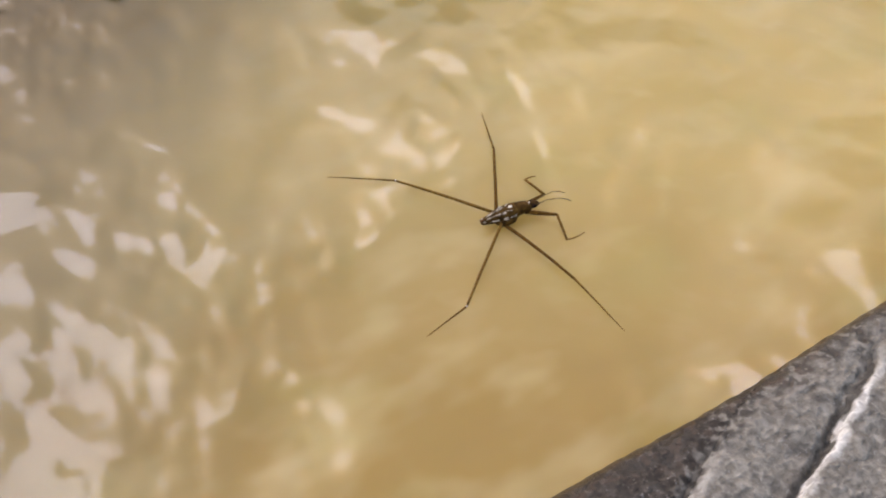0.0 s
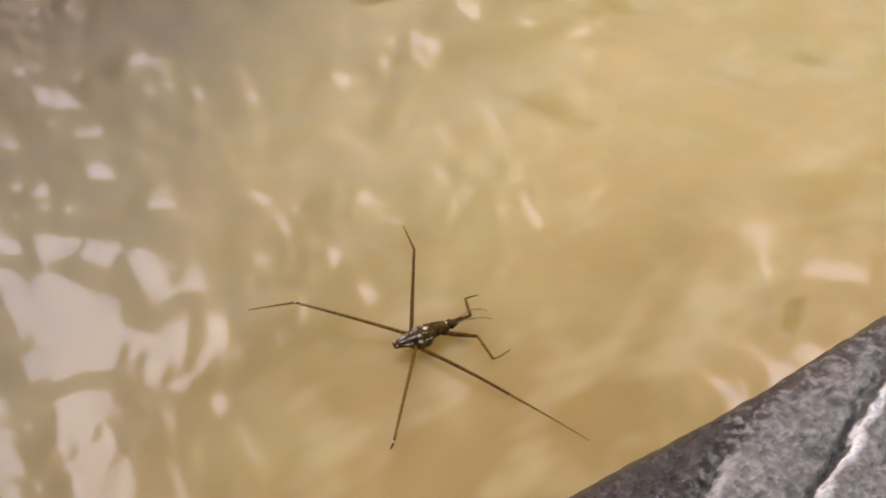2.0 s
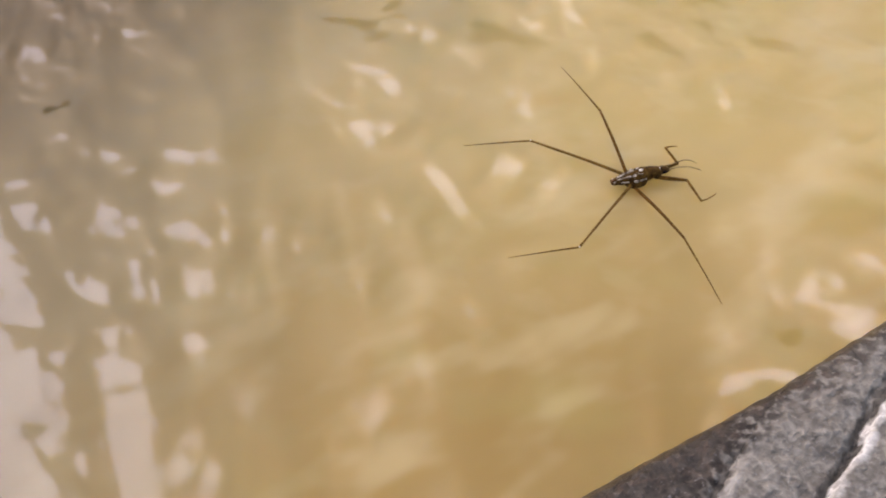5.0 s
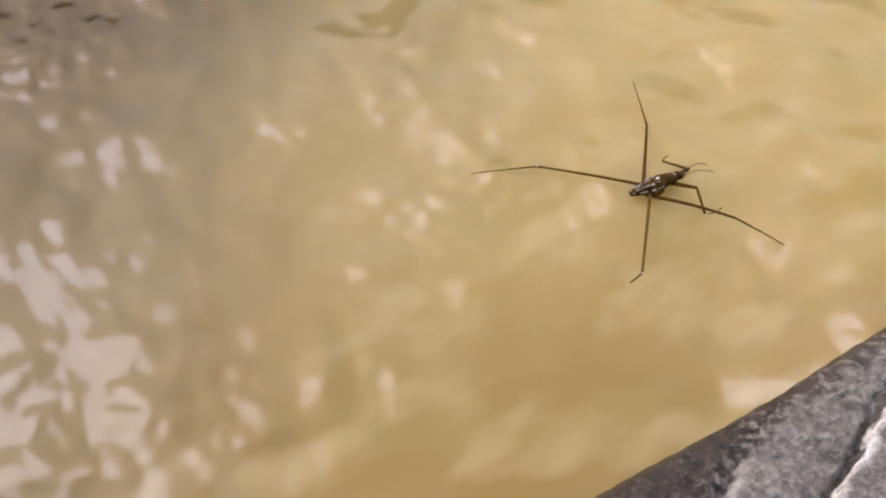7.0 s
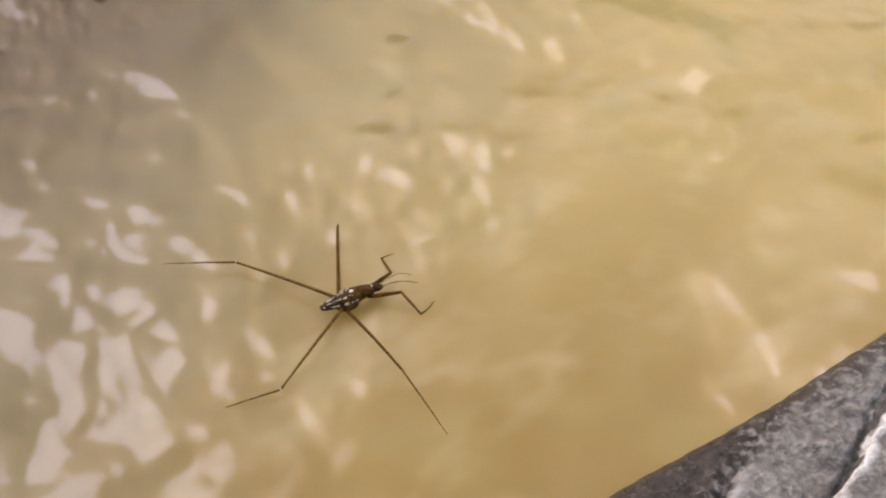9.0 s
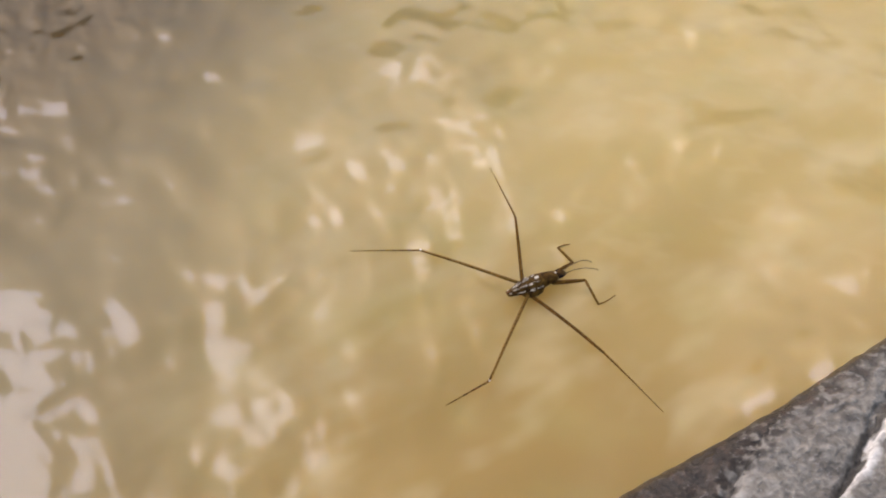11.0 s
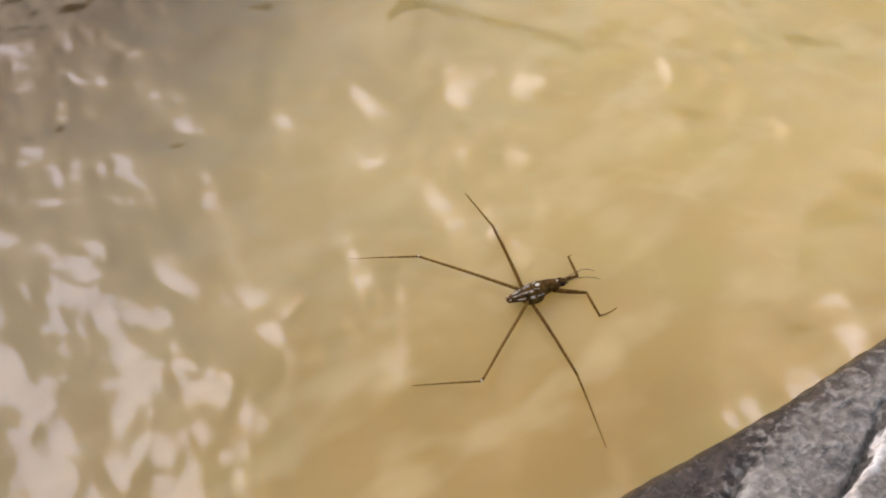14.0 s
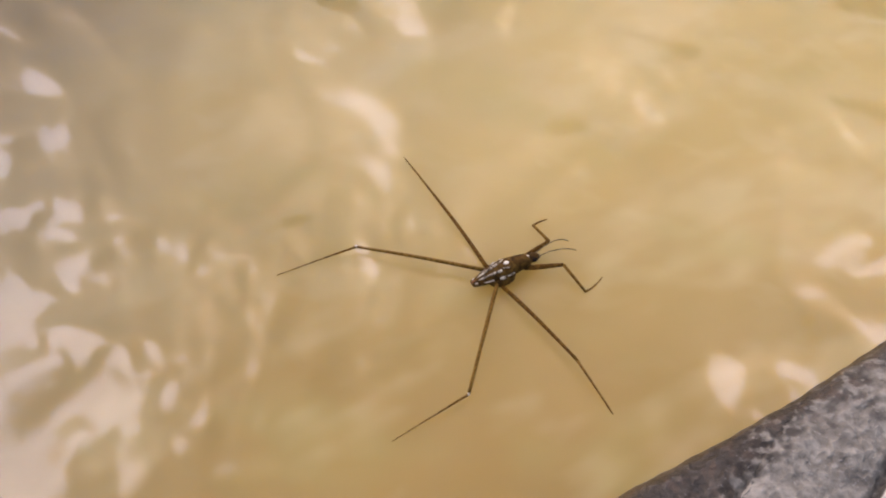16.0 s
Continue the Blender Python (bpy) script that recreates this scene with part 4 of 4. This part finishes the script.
    walk(hind_right[0], [(t, hinge(-0.6, -1.9, 2, e, a)) for t, e, a in (
        (0, 2.4, -136), (0.1, 0.3, -141.7), (0.2, 0.2, -136.6), (0.3, -0.7, -138.6), (0.4, 0.3, -136.7), (0.5, 2.3, -135.3), (0.6, 0.4, -142.8), (0.7, 0.3, -135.7),
        (0.8, -4.6, -138.8), (0.9, 0.2, -140.7), (1, 2.4, -135.2), (1.1, 0.2, -136.8), (1.2, 0.3, -138.8), (1.3, 0.3, -137.8), (1.4, 0.5, -149.9), (1.5, -2.5, -136.7),
        (1.6, -1.9, -126.7), (1.7, -3, -118.6), (1.8, -5.9, -121.5), (1.9, -4.8, -130.6), (2, -1.7, -126.4), (2.1, -5.9, -115.5), (2.2, -5.9, -128.6), (2.3, -6.9, -120.6),
        (2.4, -4.9, -117.5), (2.5, -5.1, -129.2), (2.6, -4.7, -133.6), (2.7, -4.7, -129.6), (2.8, -1.9, -127.5), (2.9, -2.9, -124.5), (3, 2.6, -127), (3.1, -0.9, -127.6),
        (3.2, -4.7, -131.7), (3.3, -3.6, -140.8), (3.4, -1.7, -133.7), (3.5, -5.1, -131.6), (3.6, -4.5, -140.9), (3.7, -4.5, -137.8), (3.8, -4.8, -120.7), (3.9, -5.8, -119.7),
        (4, -3.6, -115.8), (4.1, -5.9, -113.6), (4.2, -5.9, -116.6), (4.3, 0.1, -124.6), (4.4, 0.2, -127.6), (4.5, 2.6, -129.9), (4.6, 0.2, -126.6), (4.7, -0.8, -128.7),
        (4.8, -0.5, -145.8), (4.9, -3.5, -141.8), (5, -3.5, -141.8), (5.1, -2.6, -135.7), (5.2, 0.4, -138.7), (5.3, 0.4, -135.7), (5.4, 0.5, -144.7), (5.5, 0.4, -140.7),
        (5.6, -0.5, -140.8), (5.7, 0.5, -144.8), (5.8, -4.6, -130.8), (5.9, 0.3, -128.7), (6, -4.6, -126.7), (6.1, -4.6, -127.7), (6.2, 0.3, -130.7), (6.3, -4.6, -129.7),
        (6.4, 0.3, -125.6), (6.5, 0.2, -112.5), (6.6, -4.6, -128.6), (6.7, -7.4, -137.8), (6.8, -4.6, -121.8), (6.9, -4.5, -132.9), (7, 0, -127.2), (7.1, -4.5, -136.8),
        (7.2, -5.5, -142.8), (7.3, -5.5, -143.8), (7.4, -4.6, -138.8), (7.5, -1.4, -142.3), (7.6, -4.8, -123.5), (7.7, -3.7, -136.6), (7.8, -0.6, -145.8), (7.9, -0.8, -133.7),
        (8, 2, -134.3), (8.1, 0.2, -134.7), (8.2, -4.6, -129.7), (8.3, -1.7, -133.7), (8.4, -4.5, -140.8), (8.5, -3.6, -136.8), (8.6, -3.5, -141.8), (8.7, 0.3, -139.7),
        (8.8, -1.7, -137.7), (8.9, -0.8, -137.6), (9, 0.3, -145.6), (9.1, -3.6, -139.7), (9.2, -2.5, -146.8), (9.3, -3.5, -144.8), (9.4, 0.3, -142.8), (9.5, -0.7, -141.8),
        (9.6, -3.7, -136.7), (9.7, 0.1, -135.6), (9.8, -1.9, -126.5), (9.9, -4.7, -138.6), (10, 0.3, -144.7), (10.1, -2.5, -147.8), (10.2, -0.7, -143.7), (10.3, -4.6, -139.7),
        (10.4, 0.3, -139.7), (10.5, -1.4, -139.6), (10.6, -0.5, -145.8), (10.7, -3.5, -141.8), (10.8, -3.5, -141.8), (10.9, -2.6, -135.8), (11, 2.5, -138.4), (11.1, 0.2, -135.7),
        (11.2, 0.3, -144.7), (11.3, 0.3, -140.7), (11.4, -0.7, -140.8), (11.5, 0.9, -141), (11.6, -4.7, -130.8), (11.7, 0.1, -128.7), (11.8, -4.8, -126.7), (11.9, -4.8, -127.7),
        (12, 2.4, -131.2), (12.1, -4.8, -129.6), (12.2, 0, -125.6), (12.3, -0.1, -112.5), (12.4, -4.8, -128.6), (12.5, -4.1, -136), (12.6, -4.8, -126.8), (12.7, -1.9, -125.8),
        (12.8, -0.1, -118.6), (12.9, 0.1, -129.6), (13, -0.7, -132.1), (13.1, -3.6, -136.7), (13.2, -1.7, -133.7), (13.3, -4.5, -140.8), (13.4, -3.6, -136.8), (13.5, -2.5, -140.7),
        (13.6, 0.3, -139.7), (13.7, -1.7, -137.7), (13.8, -0.7, -137.7), (13.9, 0.4, -145.7), (14, -1.8, -139), (14.1, -2.5, -146.9), (14.2, -3.5, -144.9), (14.3, 0.4, -142.8),
        (14.4, -0.6, -141.8), (14.5, -1.6, -137.4), (14.6, 0.2, -135.7), (14.7, -1.9, -126.6), (14.8, -4.6, -138.7), (14.9, 0.4, -144.8), (15, -2, -141.7), (15.1, -0.6, -143.8),
        (15.2, -4.5, -142.9), (15.3, -3.4, -147.9), (15.4, -1.6, -139.8), (15.5, 1, -140.7), (15.6, 0.3, -142.8), (15.7, 0.2, -138.7), (15.8, -4.8, -128.7), (15.9, 0.1, -130.7),
        (16, 2.6, -134.6),
    )])
    walk(hind_right[1], [(t, hinge(26.5, 0, 0, e, a)) for t, e, a in (
        (0, 3.2, -29.1), (0.5, 1.1, -51.9), (1, 6.9, -21), (1.5, 52.5, -66.6), (2, 74.8, -121.9), (2.5, 45.6, -88.3), (3, 3.4, -40.5), (3.5, 49.3, -83.3),
        (4, 35.2, -0.8), (4.5, 0.6, -42.8), (7, 34.6, -56.8), (7.5, 15.4, -61.6), (8, 6.4, -40.2), (10.5, 10.1, -54.8), (11, 3.8, -36.8), (11.5, 5.6, -56.8),
        (12, 5.7, -4.4), (12.5, 81.3, -86.9), (13, 10.9, -49), (13.5, 23.4, -66.4), (14, 12.3, -70.5), (14.5, 44.5, -45.5), (15, 10.8, -59), (15.5, 9.4, -45),
        (16, -0.1, -40.6),
    )])
    walk(middle_right[0], [(t, hinge(0.2, -2.3, 1.2, e, a)) for t, e, a in (
        (0, 1, -74.3), (0.1, -5.7, -80.9), (0.2, -3.9, -72.8), (0.3, -3.9, -94.8), (0.4, -9.3, -114.1), (0.5, 0.8, -82.4), (0.6, -4.1, -88.4), (0.7, -4.2, -80.4),
        (0.8, -9.2, -62.3), (0.9, -4.4, -75.2), (1, 0.8, -75.8), (1.1, -4.2, -115.4), (1.2, -9.5, -97.1), (1.3, -9.5, -75), (1.4, -10.4, -96.2), (1.5, -2.3, -77.8),
        (1.6, -4.6, -54.3), (1.7, -5.5, -54.3), (1.8, -8.9, -60.8), (1.9, -9.5, -86.5), (2, 0.9, -59.6), (2.1, -5.5, -23.8), (2.2, -8.1, -45.1), (2.3, -9.9, -60.8),
        (2.4, -8.1, -62.1), (2.5, -7.4, -66.5), (2.6, -5.2, -56.2), (2.7, -3.6, -60.5), (2.8, -3.6, -59.5), (2.9, -3.3, -45.2), (3, 0.9, -52.1), (3.1, -6.8, -107.9),
        (3.2, -9.3, -82.6), (3.3, -9.4, -87.8), (3.4, -10.3, -88.8), (3.5, -8.4, -82.3), (3.6, -4.3, -79.7), (3.7, -9.4, -72.9), (3.8, -1.9, -16.9), (3.9, -9.1, -57.3),
        (4, -1.2, -60.6), (4.1, -4.6, -57.3), (4.2, -4, -50.8), (4.3, -4, -99), (4.4, -3.9, -80), (4.5, -4.9, -66.5), (4.6, -3.8, -97), (4.7, -9.2, -80.7),
        (4.8, -9.1, -79.6), (4.9, -3.7, -82), (5, -9.1, -84.7), (5.1, -3.6, -77), (5.2, -3.6, -79), (5.3, -3.6, -75), (5.4, -3.5, -76.8), (5.5, -9.1, -112),
        (5.6, -9.2, -94), (5.7, -9.2, -77), (5.8, -9, -57.5), (5.9, -4.1, -62.6), (6, -8.4, -45.8), (6.1, -4.7, -69.2), (6.2, -4, -58.4), (6.3, -9, -80.7),
        (6.4, -6.1, -88.9), (6.5, -3.1, -61.7), (6.6, -8.5, -61), (6.7, -9, -65.6), (6.8, -4, -88.9), (6.9, -4.1, -83), (7, -15.8, -65.9), (7.1, -9.4, -88),
        (7.2, -9.3, -83.7), (7.3, -4.1, -80.9), (7.4, -9.5, -118.1), (7.5, 0.9, -81.9), (7.6, -8.6, -57.8), (7.7, -9.9, -48.1), (7.8, -4.2, -105.1), (7.9, -4.4, -88.2),
        (8, 1, -79), (8.1, -4.1, -94.2), (8.2, -9.1, -76.6), (8.3, -6.5, -73.8), (8.4, -4, -88.3), (8.5, -4.1, -82.4), (8.6, -4.1, -83.4), (8.7, -10, -66.2),
        (8.8, -9.3, -81.5), (8.9, -3.9, -71.7), (9, -3.9, -82.7), (9.1, -4.1, -91.9), (9.2, -9.4, -88.8), (9.3, -9.5, -89.8), (9.4, -4.2, -89.2), (9.5, -4.2, -88.2),
        (9.6, -9.3, -68.4), (9.7, -9.3, -78.4), (9.8, -3.7, -67.5), (9.9, -9.2, -80.2), (10, -10.4, -92.6), (10.1, -7.7, -91.9), (10.2, -9.3, -79.5), (10.3, -4.2, -88.9),
        (10.4, -10.5, -106), (10.5, -5.2, -86.7), (10.6, -9.6, -79.9), (10.7, -4.3, -82.5), (10.8, -9.5, -84.9), (10.9, -4.3, -77.4), (11, 0.9, -74.7), (11.1, -4.2, -75.2),
        (11.2, -4.1, -77), (11.3, -9.5, -112.1), (11.4, -9.6, -94), (11.5, 1, -61.4), (11.6, -9.6, -57.6), (11.7, -5, -62.8), (11.8, -8.8, -45.8), (11.9, -5.4, -69.1),
        (12, 0.9, -57.7), (12.1, -9.5, -80.5), (12.2, -6.7, -88.8), (12.3, -3.7, -61.6), (12.4, -8.9, -60.8), (12.5, -7.1, -67.3), (12.6, -9.9, -83), (12.7, -4.8, -78.7),
        (12.8, -4.4, -58.2), (12.9, -4, -98), (13, 0.9, -84.2), (13.1, -9.2, -79.7), (13.2, -6.5, -73.9), (13.3, -4.1, -88.4), (13.4, -4.2, -82.5), (13.5, 1, -80),
        (13.6, -10.1, -66.4), (13.7, -9.3, -81.7), (13.8, -4.1, -72), (13.9, -4, -82.9), (14, 0.8, -90.5), (14.1, -9.5, -89), (14.2, -9.6, -90.1), (14.3, -4.4, -89.6),
        (14.4, -4.4, -88.6), (14.5, -5.4, -65.5), (14.6, -9.5, -78.8), (14.7, -4.2, -68), (14.8, -9.4, -80.5), (14.9, -10.5, -93), (15, -1.1, -84.4), (15.1, -9.6, -79.9),
        (15.2, -9.6, -79), (15.3, -9.6, -93.2), (15.4, -9.6, -78), (15.5, -1.7, -72.6), (15.6, -9.6, -69.6), (15.7, -6.1, -69.9), (15.8, -9.2, -63.2), (15.9, -10.6, -95),
        (16, -1, -85.3),
    )])
    walk(middle_right[1], [(t, hinge(22.8, 0, 0, e, a)) for t, e, a in (
        (0, 1.5, -8.4), (0.5, 0.7, -7.3), (1, 0.9, -6.9), (1.5, 8.4, 2.8), (2, 1.1, -2.4), (2.5, 42.2, 17.2), (3, 0.6, -14.4), (3.5, 32.7, 20.5),
        (4, 5.9, 2.4), (4.5, 14.3, -3.6), (7, 44.7, 36.9), (7.5, 2.9, -9.3), (8, 0.7, -11), (10.5, 34.2, 14.9), (11, 0.6, -7), (11.5, 0.9, -11.6),
        (12, 0.6, -10.3), (12.5, 24.9, 9.1), (13, 1.3, -8.6), (13.5, 0.6, -6.6), (14, 2.1, -8.8), (14.5, 14.2, 1), (15, 9, 3), (15.5, 6.7, -2.5),
        (16, 10.3, -7.4),
    )])
    # the front legs: held wide, folded ahead for a moment, then wiped together
    upper, lower = strider_arms[0]
    walk(upper, [(t, hinge(7.2, 1.3, 1.5, e, a)) for t, e, a in (
        (0, 6.1, 14.3), (0.5, 6.3, 12.7), (1, -18.5, -8.4), (1.5, 6.6, 12.5), (2, -14, -14.3), (2.2, -14, -14.3), (2.3, 2, 5), (2.4, 1, -6),
        (3.1, 1, -6), (3.2, 2, 4), (3.3, 7.1, 4.6), (3.5, 7.1, 4.6), (4, -10.7, 0.4), (4.5, 3.9, 7), (6.7, 3.9, 7), (7, 8.7, 8.4),
        (7.5, 0.5, 3.7), (8, -15.9, 5.3), (10.5, 3.4, 12.3), (11, -0.7, 9.7), (11.5, -6.4, 6), (12, -16.9, -6), (12.35, -16.9, -6), (12.5, -14.9, -13.4),
        (12.75, -14.9, -13.4), (12.9, -15.3, -17), (13.5, 6, 6.6), (14, 6, 0.8), (14.5, 1.4, 12.1), (15, -1.4, 8.5), (15.5, 2.3, 8.1), (16, -11.1, 3.3),
    )])
    walk(lower, [(t, hinge(6.8, 0, 0, e, a)) for t, e, a in (
        (0, 5.5, 88), (0.5, 4.8, 85.3), (1, 24.2, 83.8), (1.5, 7, 102.2), (2, 19.8, 89.9), (2.2, 19.8, 89.9), (2.3, 50, 30), (2.4, 26, -3),
        (3.1, 26, -3), (3.2, 50, 30), (3.3, 7.3, 108.5), (3.5, 7.3, 108.5), (4, 19, 92.1), (4.5, 8.1, 83.5), (6.7, 8.1, 83.5), (7, 7.1, 119.3),
        (7.5, 11.5, 90.9), (8, 26, 79.4), (10.5, 8.1, 74.7), (11, 13.4, 80.3), (11.5, 16.6, 80.8), (12, 27.9, 71.4), (12.35, 27.9, 71.4), (12.5, 12.8, 143.7),
        (12.75, 12.8, 143.7), (12.9, 22.3, 95.2), (13.5, 6.9, 90.9), (14, 5.4, 80.2), (14.5, 12.1, 83.4), (15, 13.3, 78.6), (15.5, 9.4, 82.2), (16, 22.4, 82.8),
    )])
    upper, lower = strider_arms[1]
    walk(upper, [(t, hinge(7.2, -1.3, 1.5, e, a)) for t, e, a in (
        (0, -8.5, -42.3), (0.5, -1.4, -33.2), (1, -4.8, -28.5), (1.5, -11.7, -46.8), (2, 2.6, -32), (2.2, 2.6, -32), (2.3, 2, -5), (2.4, 1, 7),
        (3.1, 1, 7), (3.2, 2, -4), (3.3, -15.3, -47.6), (3.5, -15.3, -47.6), (4, -1.3, -35.1), (4.5, -1.4, -29.3), (6.7, -1.4, -29.3), (7, -24.1, -72),
        (7.5, -1.2, -31.2), (8, -12.3, -24.5), (10.5, -5.9, -29.8), (11, -5.9, -26.4), (11.5, -8.2, -29.4), (12, -6.4, -26.8), (12.35, -6.4, -26.8), (12.5, -3.2, -27),
        (12.75, -3.2, -27), (12.9, -3, -29.3), (13.5, -6.4, -33.7), (14, -1.2, -31.6), (14.5, -8.6, -29.6), (15, -6, -29.3), (15.5, -6, -33.7), (16, -9.7, -32.2),
    )])
    walk(lower, [(t, hinge(6.8, 0, 0, e, a)) for t, e, a in (
        (0, 23.9, -58.9), (0.5, 12.6, -63.1), (1, 16.9, -41.8), (1.5, 34.7, -51.7), (2, 4.9, -55.6), (2.2, 4.9, -55.6), (2.3, 50, -30), (2.4, 26, 3),
        (3.1, 26, 3), (3.2, 50, -30), (3.3, 43.4, -39.2), (3.5, 43.4, -39.2), (4, 10.7, -80.9), (4.5, 11.7, -55.7), (6.7, 11.7, -55.7), (7, 65.3, -37.8),
        (7.5, 11.2, -57.8), (8, 32.9, -48.8), (10.5, 20.2, -62.8), (11, 18.7, -68.2), (11.5, 24.1, -60.3), (12, 18.3, -48.5), (12.35, 18.3, -48.5), (12.5, 17.4, -106.7),
        (12.75, 17.4, -106.7), (12.9, 13.5, -52.1), (13.5, 20.5, -66.8), (14, 10.8, -60.1), (14.5, 24.4, -70.1), (15, 18.5, -66.2), (15.5, 19.6, -64.2), (16, 25.6, -53.3),
    )])


motions()
